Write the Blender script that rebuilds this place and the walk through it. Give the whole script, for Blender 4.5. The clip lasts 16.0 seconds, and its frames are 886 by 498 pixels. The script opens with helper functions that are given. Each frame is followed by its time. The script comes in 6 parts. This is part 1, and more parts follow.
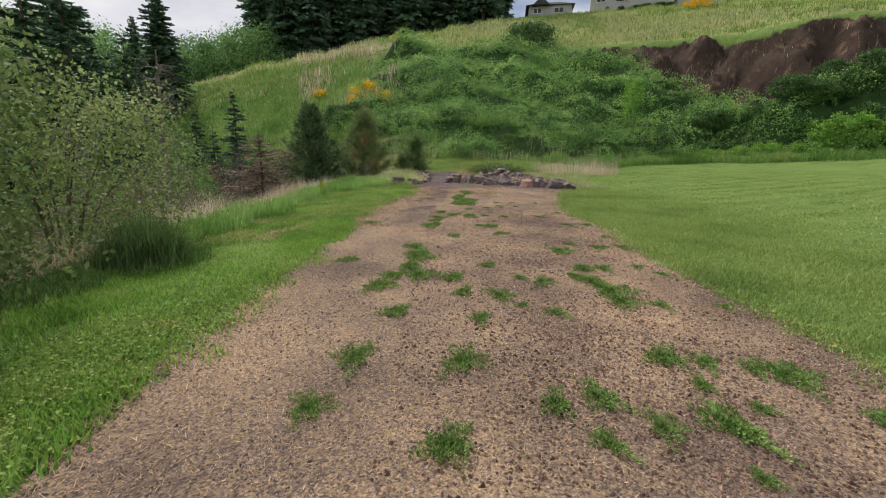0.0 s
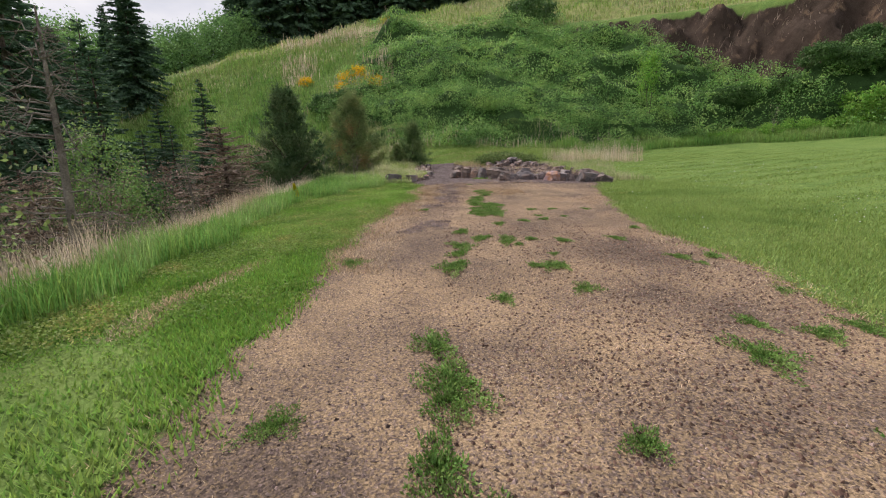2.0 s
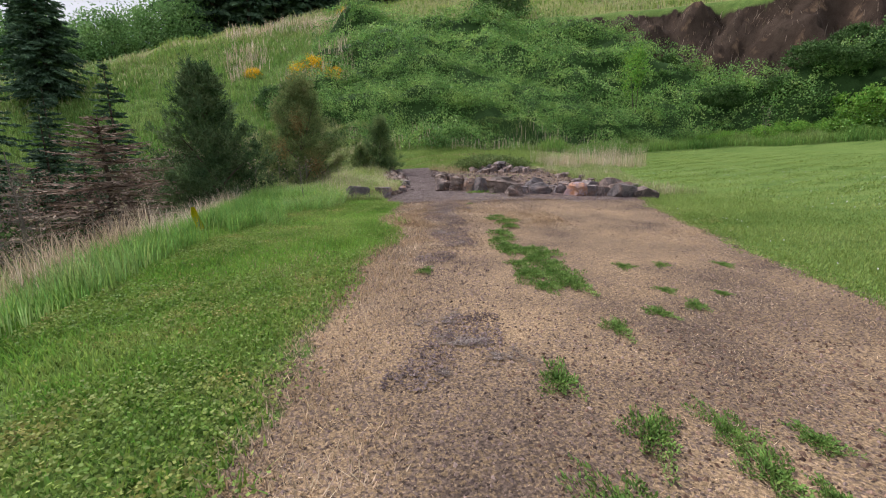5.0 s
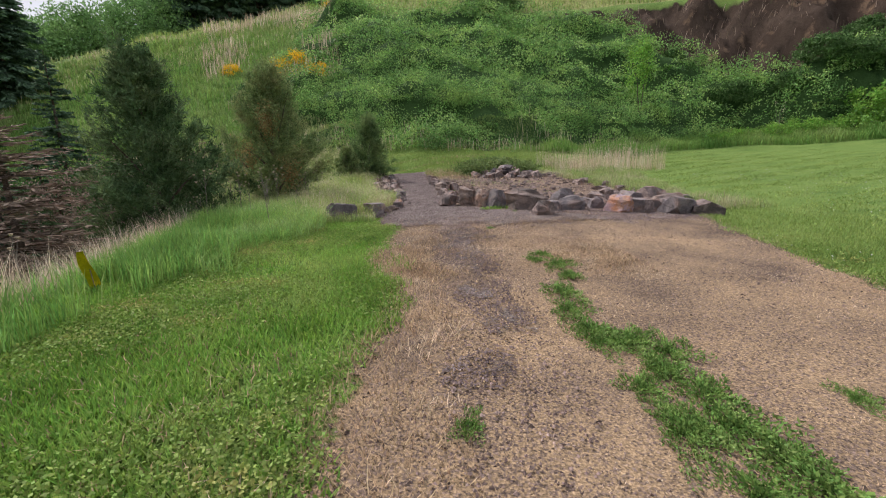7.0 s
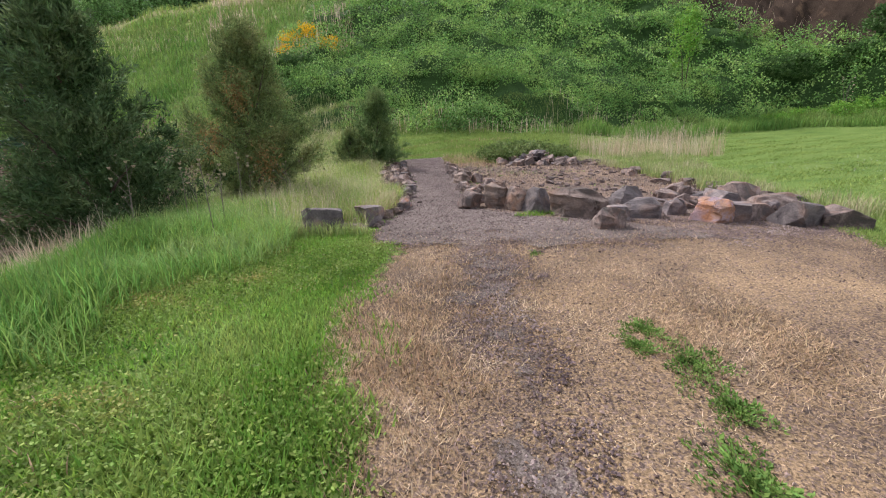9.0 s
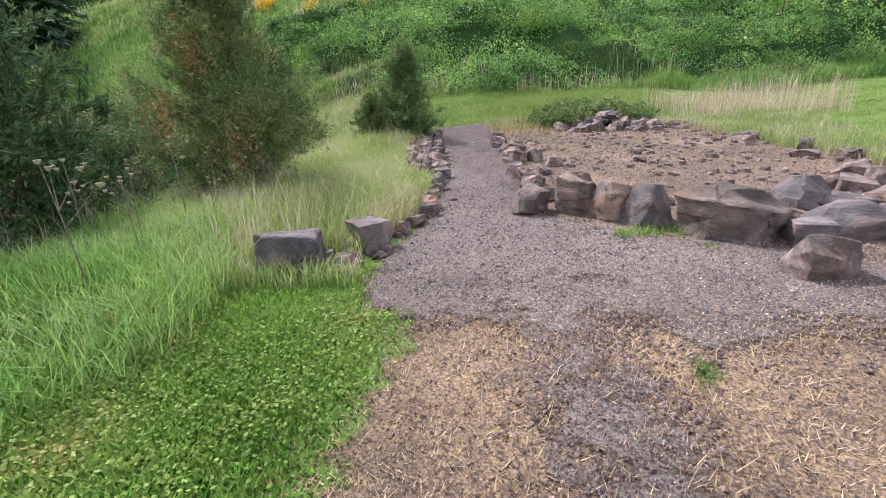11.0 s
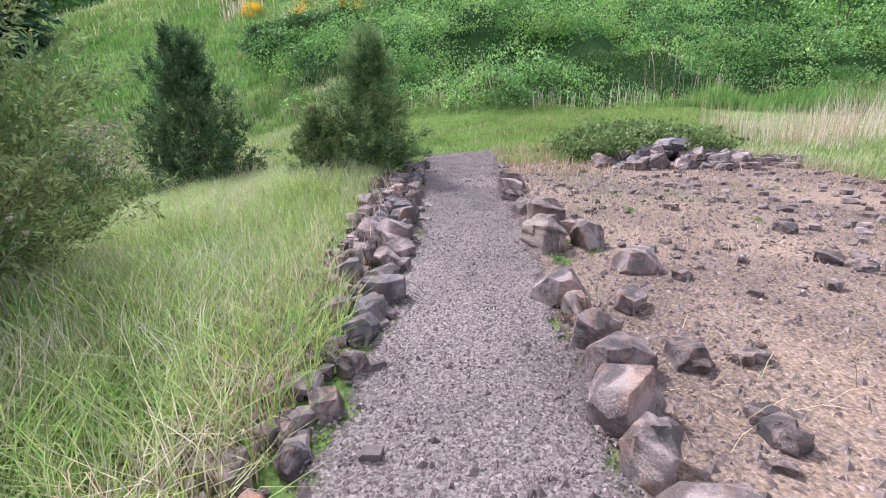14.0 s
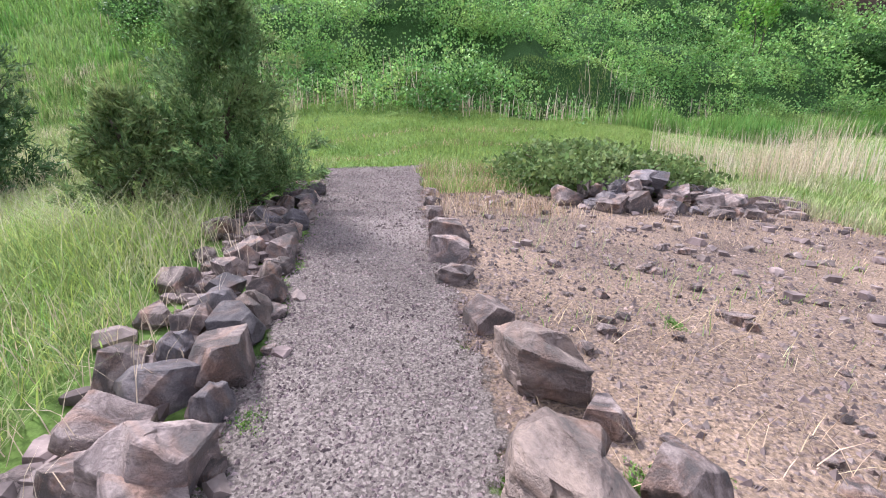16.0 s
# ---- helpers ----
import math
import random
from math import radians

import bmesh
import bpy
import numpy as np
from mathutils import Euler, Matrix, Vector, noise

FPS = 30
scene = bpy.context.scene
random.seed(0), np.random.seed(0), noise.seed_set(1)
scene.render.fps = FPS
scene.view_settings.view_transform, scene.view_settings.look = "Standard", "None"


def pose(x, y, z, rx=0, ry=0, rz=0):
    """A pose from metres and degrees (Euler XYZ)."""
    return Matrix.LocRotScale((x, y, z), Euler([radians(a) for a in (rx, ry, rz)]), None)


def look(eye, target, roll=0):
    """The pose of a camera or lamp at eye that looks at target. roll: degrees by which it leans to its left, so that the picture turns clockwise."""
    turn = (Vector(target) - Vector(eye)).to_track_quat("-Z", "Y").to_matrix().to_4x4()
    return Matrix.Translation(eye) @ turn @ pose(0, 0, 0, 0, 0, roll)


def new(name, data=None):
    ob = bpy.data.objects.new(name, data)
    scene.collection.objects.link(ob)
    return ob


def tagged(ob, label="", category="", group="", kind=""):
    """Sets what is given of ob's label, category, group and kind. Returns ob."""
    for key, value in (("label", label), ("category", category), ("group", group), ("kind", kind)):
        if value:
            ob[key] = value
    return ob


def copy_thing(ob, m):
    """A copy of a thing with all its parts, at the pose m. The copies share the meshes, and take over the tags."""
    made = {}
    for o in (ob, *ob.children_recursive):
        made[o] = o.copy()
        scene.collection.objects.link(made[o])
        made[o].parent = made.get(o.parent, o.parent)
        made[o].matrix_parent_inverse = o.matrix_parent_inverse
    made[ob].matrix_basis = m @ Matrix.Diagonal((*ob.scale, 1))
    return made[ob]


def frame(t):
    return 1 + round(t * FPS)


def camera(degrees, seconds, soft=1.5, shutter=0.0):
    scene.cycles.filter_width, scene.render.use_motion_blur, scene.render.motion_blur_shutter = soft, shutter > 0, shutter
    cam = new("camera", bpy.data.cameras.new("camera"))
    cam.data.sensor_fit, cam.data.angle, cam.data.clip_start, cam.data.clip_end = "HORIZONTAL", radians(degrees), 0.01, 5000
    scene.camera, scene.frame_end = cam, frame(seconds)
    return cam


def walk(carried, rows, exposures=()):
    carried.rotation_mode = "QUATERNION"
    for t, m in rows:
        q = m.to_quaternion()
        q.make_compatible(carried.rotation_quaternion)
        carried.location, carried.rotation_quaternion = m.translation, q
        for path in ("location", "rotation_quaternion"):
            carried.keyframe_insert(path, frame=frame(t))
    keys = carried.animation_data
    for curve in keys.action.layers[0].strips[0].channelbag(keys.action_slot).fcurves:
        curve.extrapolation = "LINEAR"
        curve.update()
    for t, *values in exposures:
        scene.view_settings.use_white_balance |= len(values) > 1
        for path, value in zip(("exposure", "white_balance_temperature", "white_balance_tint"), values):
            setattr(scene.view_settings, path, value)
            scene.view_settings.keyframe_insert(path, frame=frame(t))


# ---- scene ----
cam = camera(89.0, 16.0, soft=1.1)
METRES, EYE, TILT, LEAN, TURN = 22.0, 1.25, -10.0, 0.0, 0.0
ROWS = [
    (0.0, 0.0, 0.0, 0.0, -0.0, 0.0, 0.0),
    (0.5, -0.0105, 0.0552, 0.0132, -0.61, 1.15, 0.95),
    (1.0, -0.0108, 0.0874, 0.0195, -1.78, -0.18, 1.11),
    (1.5, -0.0155, 0.1195, 0.028, -1.98, -0.85, 1.71),
    (2.0, -0.0149, 0.1534, 0.0336, -0.21, -1.36, 1.95),
    (2.5, -0.0225, 0.1851, 0.0413, 6.38, -1.55, 0.14),
    (3.0, -0.0227, 0.2201, 0.0483, 3.52, -1.76, 0.61),
    (3.5, -0.0292, 0.253, 0.056, 1.48, -0.65, 1.95),
    (4.0, -0.0333, 0.286, 0.0601, -1.86, -1.2, 2.88),
    (6.5, -0.042, 0.4278, 0.094, -6.09, -1.39, 2.67),
    (7.0, -0.0425, 0.4549, 0.0999, -6.24, -1.46, 3.15),
    (7.5, -0.0387, 0.4823, 0.1063, -5.8, -1.68, 1.84),
    (8.0, -0.0368, 0.5088, 0.1118, -4.58, -1.57, 1.97),
    (10.5, -0.0212, 0.649, 0.1374, -3.09, -7.86, 3.17),
    (11.0, -0.0226, 0.6789, 0.1447, 1.6, -7.88, 3.5),
    (11.5, -0.0213, 0.7068, 0.1513, 1.61, -7.25, 2.99),
    (12.0, -0.0217, 0.7361, 0.1561, 2.33, -6.68, 0.37),
    (12.5, -0.0187, 0.7663, 0.1601, 0.39, -7.8, 2.13),
    (13.0, -0.0169, 0.7951, 0.1655, 3.58, -6.23, 1.55),
    (13.5, -0.0119, 0.8253, 0.1701, 2.84, -5.51, 2.75),
    (14.0, -0.0075, 0.8559, 0.1773, 2.56, -5.83, 2.45),
    (14.5, -0.0039, 0.8851, 0.1833, -3.35, -5.98, 1.9),
    (15.0, -0.0015, 0.9157, 0.1907, -5.48, -6.29, 1.72),
    (15.5, -0.0035, 0.9427, 0.1975, -6.53, -6.35, 0.27),
    (16.0, -0.0028, 0.9712, 0.2027, -7.72, -6.06, 0.23),
]
walk(cam, [(t, pose(0, 0, EYE, TILT, LEAN, TURN) @ pose(METRES * x, METRES * y, METRES * z, 90 + pitch, roll, yaw)) for t, x, y, z, yaw, pitch, roll in ROWS],
     exposures=[(0.0, -0.05, 6500, 14), (0.5, -0.32, 6500, 14), (1.0, -0.12, 6500, 15), (1.5, 0.0, 6500, 16), (4.0, 0.05, 6250, 16), (8.0, 0.12, 6350, 16), (10.5, 0.62, 6050, 18), (12.0, 0.68, 5850, 18), (12.5, 0.7, 5780, 19), (13.0, 0.95, 5700, 20), (14.0, 0.93, 5600, 20), (16.0, 0.93, 5700, 19)])

# ---- world, sun, exposure ----
SUN_AZ, SUN_EL = radians(-42), radians(50)      # azimuth from +y towards +x
world = bpy.data.worlds.new("overcast_sky")
scene.world = world
world.use_nodes = True
wt = world.node_tree
wt.nodes.clear()
w_out = wt.nodes.new("ShaderNodeOutputWorld")
w_bg = wt.nodes.new("ShaderNodeBackground")
w_sky = wt.nodes.new("ShaderNodeTexSky")
w_sky.sky_type = "NISHITA"
w_sky.sun_disc = False
w_sky.sun_elevation, w_sky.sun_rotation = SUN_EL, SUN_AZ
w_gain = wt.nodes.new("ShaderNodeVectorMath")
w_gain.operation = "SCALE"
w_gain.inputs["Scale"].default_value = 0.11
w_co = wt.nodes.new("ShaderNodeTexCoord")
w_map = wt.nodes.new("ShaderNodeMapping")
w_map.inputs["Scale"].default_value = (1, 1, 2.6)
w_n = wt.nodes.new("ShaderNodeTexNoise")
w_n.inputs["Scale"].default_value = 3.2
w_n.inputs["Detail"].default_value = 7
w_r = wt.nodes.new("ShaderNodeValToRGB")
w_r.color_ramp.elements[0].position, w_r.color_ramp.elements[0].color = 0.33, (0, 0, 0, 1)
w_r.color_ramp.elements[1].position, w_r.color_ramp.elements[1].color = 0.46, (1, 1, 1, 1)
w_c = wt.nodes.new("ShaderNodeValToRGB")
w_c.color_ramp.elements[0].position, w_c.color_ramp.elements[0].color = 0.4, (0.72, 0.77, 0.87, 1)
w_c.color_ramp.elements[1].position, w_c.color_ramp.elements[1].color = 0.66, (1.15, 1.15, 1.15, 1)
w_mix = wt.nodes.new("ShaderNodeMixRGB")
for a, b in ((w_co.outputs["Generated"], w_map.inputs["Vector"]), (w_map.outputs["Vector"], w_n.inputs["Vector"]),
             (w_n.outputs["Fac"], w_r.inputs["Fac"]), (w_n.outputs["Fac"], w_c.inputs["Fac"]),
             (w_sky.outputs["Color"], w_gain.inputs[0]), (w_r.outputs["Color"], w_mix.inputs["Fac"]),
             (w_gain.outputs["Vector"], w_mix.inputs["Color1"]), (w_c.outputs["Color"], w_mix.inputs["Color2"]),
             (w_mix.outputs["Color"], w_bg.inputs["Color"]), (w_bg.outputs["Background"], w_out.inputs["Surface"])):
    wt.links.new(a, b)
w_bg.inputs["Strength"].default_value = 0.82

sun = new("sun", bpy.data.lights.new("sun", "SUN"))
sun.data.energy, sun.data.angle, sun.data.color = 4.3, radians(10), (1.0, 0.95, 0.87)
sun_way = Vector((math.sin(SUN_AZ) * math.cos(SUN_EL), math.cos(SUN_AZ) * math.cos(SUN_EL), math.sin(SUN_EL)))
sun.matrix_world = look(sun_way * 60, (0, 0, 0))


# ---- materials ----
def stuff_material(name, colours, scale=8.0, fine=60.0, rough=0.9, bump=0.3, depth=0.01, vary=0.0, hue=0.0, island=True,
                   through_light=0.0, contrast=0.3, coords="Object", spec=0.2):
    """Noise between colours, a finer noise over it, chance from piece to piece, relief."""
    m = bpy.data.materials.new(name)
    m.use_nodes = True
    nt = m.node_tree
    ln = nt.links.new
    bsdf, out = nt.nodes["Principled BSDF"], nt.nodes["Material Output"]
    bsdf.inputs["Roughness"].default_value = rough
    bsdf.inputs["Specular IOR Level"].default_value = spec
    co = nt.nodes.new("ShaderNodeTexCoord")
    n1, n2 = nt.nodes.new("ShaderNodeTexNoise"), nt.nodes.new("ShaderNodeTexNoise")
    n1.inputs["Scale"].default_value, n1.inputs["Detail"].default_value = scale, 5
    n2.inputs["Scale"].default_value, n2.inputs["Detail"].default_value = fine, 4
    ln(co.outputs[coords], n1.inputs["Vector"])
    ln(co.outputs[coords], n2.inputs["Vector"])
    ramp = nt.nodes.new("ShaderNodeValToRGB")
    el = ramp.color_ramp.elements
    while len(el) < len(colours):
        el.new(0.5)
    for i, c in enumerate(colours):
        el[i].position = 0.3 + 0.4 * i / max(1, len(colours) - 1)
        el[i].color = (*c, 1)
    ln(n1.outputs["Fac"], ramp.inputs["Fac"])
    tone = nt.nodes.new("ShaderNodeMapRange")
    tone.inputs["From Min"].default_value, tone.inputs["From Max"].default_value = 0.3, 0.7
    tone.inputs["To Min"].default_value, tone.inputs["To Max"].default_value = 1 - contrast, 1 + contrast
    ln(n2.outputs["Fac"], tone.inputs["Value"])
    hsv = nt.nodes.new("ShaderNodeHueSaturation")
    ln(ramp.outputs["Color"], hsv.inputs["Color"])
    value = tone.outputs["Result"]
    if vary > 0:
        if island:
            geo = nt.nodes.new("ShaderNodeNewGeometry")
            chance = geo.outputs["Random Per Island"]
        else:
            chance = nt.nodes.new("ShaderNodeObjectInfo").outputs["Random"]
        span = nt.nodes.new("ShaderNodeMapRange")
        span.inputs["To Min"].default_value, span.inputs["To Max"].default_value = 1 - vary, 1 + vary
        ln(chance, span.inputs["Value"])
        mul = nt.nodes.new("ShaderNodeMath")
        mul.operation = "MULTIPLY"
        ln(tone.outputs["Result"], mul.inputs[0])
        ln(span.outputs["Result"], mul.inputs[1])
        value = mul.outputs["Value"]
        if hue > 0:
            turn = nt.nodes.new("ShaderNodeMath")
            turn.operation = "MULTIPLY"
            turn.inputs[1].default_value = 7.31
            frac = nt.nodes.new("ShaderNodeMath")
            frac.operation = "FRACT"
            ln(chance, turn.inputs[0])
            ln(turn.outputs["Value"], frac.inputs[0])
            hs = nt.nodes.new("ShaderNodeMapRange")
            hs.inputs["To Min"].default_value, hs.inputs["To Max"].default_value = 0.5 - hue, 0.5 + hue
            ln(frac.outputs["Value"], hs.inputs["Value"])
            ln(hs.outputs["Result"], hsv.inputs["Hue"])
    ln(value, hsv.inputs["Value"])
    ln(hsv.outputs["Color"], bsdf.inputs["Base Color"])
    if bump > 0:
        bp = nt.nodes.new("ShaderNodeBump")
        bp.inputs["Strength"].default_value, bp.inputs["Distance"].default_value = bump, depth
        ln(n2.outputs["Fac"], bp.inputs["Height"])
        ln(bp.outputs["Normal"], bsdf.inputs["Normal"])
    if through_light > 0:
        tr = nt.nodes.new("ShaderNodeBsdfTranslucent")
        ln(hsv.outputs["Color"], tr.inputs["Color"])
        mx = nt.nodes.new("ShaderNodeMixShader")
        mx.inputs["Fac"].default_value = through_light
        ln(bsdf.outputs["BSDF"], mx.inputs[1])
        ln(tr.outputs["BSDF"], mx.inputs[2])
        ln(mx.outputs["Shader"], out.inputs["Surface"])
    return m


def pebble_material(name, colours, size, gap, straw=None, bump=0.6, patch=0.7, ragged=0.9):
    """Broken stone and grit: cells of their own tone, dark gaps, and patches of straw-coloured litter."""
    m = bpy.data.materials.new(name)
    m.use_nodes = True
    nt = m.node_tree
    ln = nt.links.new
    bsdf = nt.nodes["Principled BSDF"]
    bsdf.inputs["Roughness"].default_value = 0.92
    bsdf.inputs["Specular IOR Level"].default_value = 0.15
    co = nt.nodes.new("ShaderNodeTexCoord")
    vor = nt.nodes.new("ShaderNodeTexVoronoi")
    warp = nt.nodes.new("ShaderNodeTexNoise")
    warp.inputs["Scale"].default_value = 0.8 / size
    add = nt.nodes.new("ShaderNodeVectorMath")
    add.operation = "MULTIPLY_ADD"
    add.inputs[1].default_value = (0.8 * size, 0.8 * size, 0.8 * size)
    ln(co.outputs["Object"], warp.inputs["Vector"])
    ln(warp.outputs["Color"], add.inputs[0])
    ln(co.outputs["Object"], add.inputs[2])
    vor.inputs["Scale"].default_value = 1 / size
    ln(add.outputs["Vector"], vor.inputs["Vector"])
    sep = nt.nodes.new("ShaderNodeSeparateColor")
    ln(vor.outputs["Color"], sep.inputs["Color"])
    ramp = nt.nodes.new("ShaderNodeValToRGB")
    el = ramp.color_ramp.elements
    while len(el) < len(colours):
        el.new(0.5)
    for i, c in enumerate(colours):
        el[i].position = i / max(1, len(colours) - 1)
        el[i].color = (*c, 1)
    ln(sep.outputs["Red"], ramp.inputs["Fac"])
    last = ramp.outputs["Color"]
    big = nt.nodes.new("ShaderNodeTexNoise")
    big.inputs["Scale"].default_value, big.inputs["Detail"].default_value = 0.9, 6
    ln(co.outputs["Object"], big.inputs["Vector"])
    if straw:
        lit = nt.nodes.new("ShaderNodeTexNoise")
        lit.inputs["Scale"].default_value, lit.inputs["Detail"].default_value = 40, 4
        ln(co.outputs["Object"], lit.inputs["Vector"])
        both = nt.nodes.new("ShaderNodeMath")
        both.operation = "ADD"
        ln(big.outputs["Fac"], both.inputs[0])
        ln(lit.outputs["Fac"], both.inputs[1])
        r2 = nt.nodes.new("ShaderNodeMapRange")
        r2.inputs["From Min"].default_value, r2.inputs["From Max"].default_value = 0.9, 1.08
        r2.inputs["To Max"].default_value = patch
        flake = nt.nodes.new("ShaderNodeMath")
        flake.operation = "MULTIPLY_ADD"
        flake.inputs[1].default_value = 0.55
        ln(sep.outputs["Blue"], flake.inputs[0])
        ln(both.outputs["Value"], flake.inputs[2])
        less = nt.nodes.new("ShaderNodeMath")
        less.operation = "SUBTRACT"
        less.inputs[1].default_value = 0.275
        ln(flake.outputs["Value"], less.inputs[0])
        ln(less.outputs["Value"], r2.inputs["Value"])
        mx = nt.nodes.new("ShaderNodeMixRGB")
        mx.inputs["Color2"].default_value = (*straw, 1)
        ln(r2.outputs["Result"], mx.inputs["Fac"])
        ln(last, mx.inputs["Color1"])
        each = nt.nodes.new("ShaderNodeMapRange")
        each.inputs["To Min"].default_value, each.inputs["To Max"].default_value = 0.7, 1.3
        ln(sep.outputs["Green"], each.inputs["Value"])
        flecked = nt.nodes.new("ShaderNodeHueSaturation")
        ln(each.outputs["Result"], flecked.inputs["Value"])
        ln(mx.outputs["Color"], flecked.inputs["Color"])
        last = flecked.outputs["Color"]
    speck = nt.nodes.new("ShaderNodeTexNoise")
    speck.inputs["Scale"].default_value, speck.inputs["Detail"].default_value, speck.inputs["Roughness"].default_value = 0.9 / size, 5, 0.75
    ln(co.outputs["Object"], speck.inputs["Vector"])
    gaps = nt.nodes.new("ShaderNodeMapRange")
    gaps.inputs["From Min"].default_value, gaps.inputs["From Max"].default_value = 0.36, 0.62
    gaps.inputs["To Min"].default_value, gaps.inputs["To Max"].default_value = gap, 1.3
    ln(speck.outputs["Fac"], gaps.inputs["Value"])
    tone = nt.nodes.new("ShaderNodeMapRange")
    tone.inputs["From Min"].default_value, tone.inputs["From Max"].default_value = 0.3, 0.7
    tone.inputs["To Min"].default_value, tone.inputs["To Max"].default_value = 0.66, 1.25
    ln(big.outputs["Fac"], tone.inputs["Value"])
    mul = nt.nodes.new("ShaderNodeMath")
    mul.operation = "MULTIPLY"
    ln(gaps.outputs["Result"], mul.inputs[0])
    ln(tone.outputs["Result"], mul.inputs[1])
    hsv = nt.nodes.new("ShaderNodeHueSaturation")
    ln(last, hsv.inputs["Color"])
    ln(mul.outputs["Value"], hsv.inputs["Value"])
    ln(hsv.outputs["Color"], bsdf.inputs["Base Color"])
    h = nt.nodes.new("ShaderNodeMath")
    h.operation = "MULTIPLY"
    ln(gaps.outputs["Result"], h.inputs[0])
    ln(sep.outputs["Green"], h.inputs[1])
    bp = nt.nodes.new("ShaderNodeBump")
    bp.inputs["Strength"].default_value, bp.inputs["Distance"].default_value = bump, size * 0.5
    ln(h.outputs["Value"], bp.inputs["Height"])
    ln(bp.outputs["Normal"], bsdf.inputs["Normal"])
    core = nt.nodes.new("ShaderNodeAttribute")
    core.attribute_name = "core"
    rag = nt.nodes.new("ShaderNodeTexNoise")
    rag.inputs["Scale"].default_value, rag.inputs["Detail"].default_value, rag.inputs["Roughness"].default_value = 3.5, 9, 0.72
    ln(co.outputs["Object"], rag.inputs["Vector"])
    sway = nt.nodes.new("ShaderNodeMath")
    sway.operation = "MULTIPLY_ADD"
    sway.inputs[1].default_value, sway.inputs[2].default_value = ragged * 2, -ragged
    ln(rag.outputs["Fac"], sway.inputs[0])
    total = nt.nodes.new("ShaderNodeMath")
    total.operation = "ADD"
    ln(core.outputs["Fac"], total.inputs[0])
    ln(sway.outputs["Value"], total.inputs[1])
    cut = nt.nodes.new("ShaderNodeMapRange")
    cut.inputs["From Min"].default_value, cut.inputs["From Max"].default_value = 0.42, 0.6
    ln(total.outputs["Value"], cut.inputs["Value"])
    clear = nt.nodes.new("ShaderNodeBsdfTransparent")
    blend = nt.nodes.new("ShaderNodeMixShader")
    ln(cut.outputs["Result"], blend.inputs["Fac"])
    ln(clear.outputs["BSDF"], blend.inputs[1])
    ln(bsdf.outputs["BSDF"], blend.inputs[2])
    ln(blend.outputs["Shader"], nt.nodes["Material Output"].inputs["Surface"])
    return m


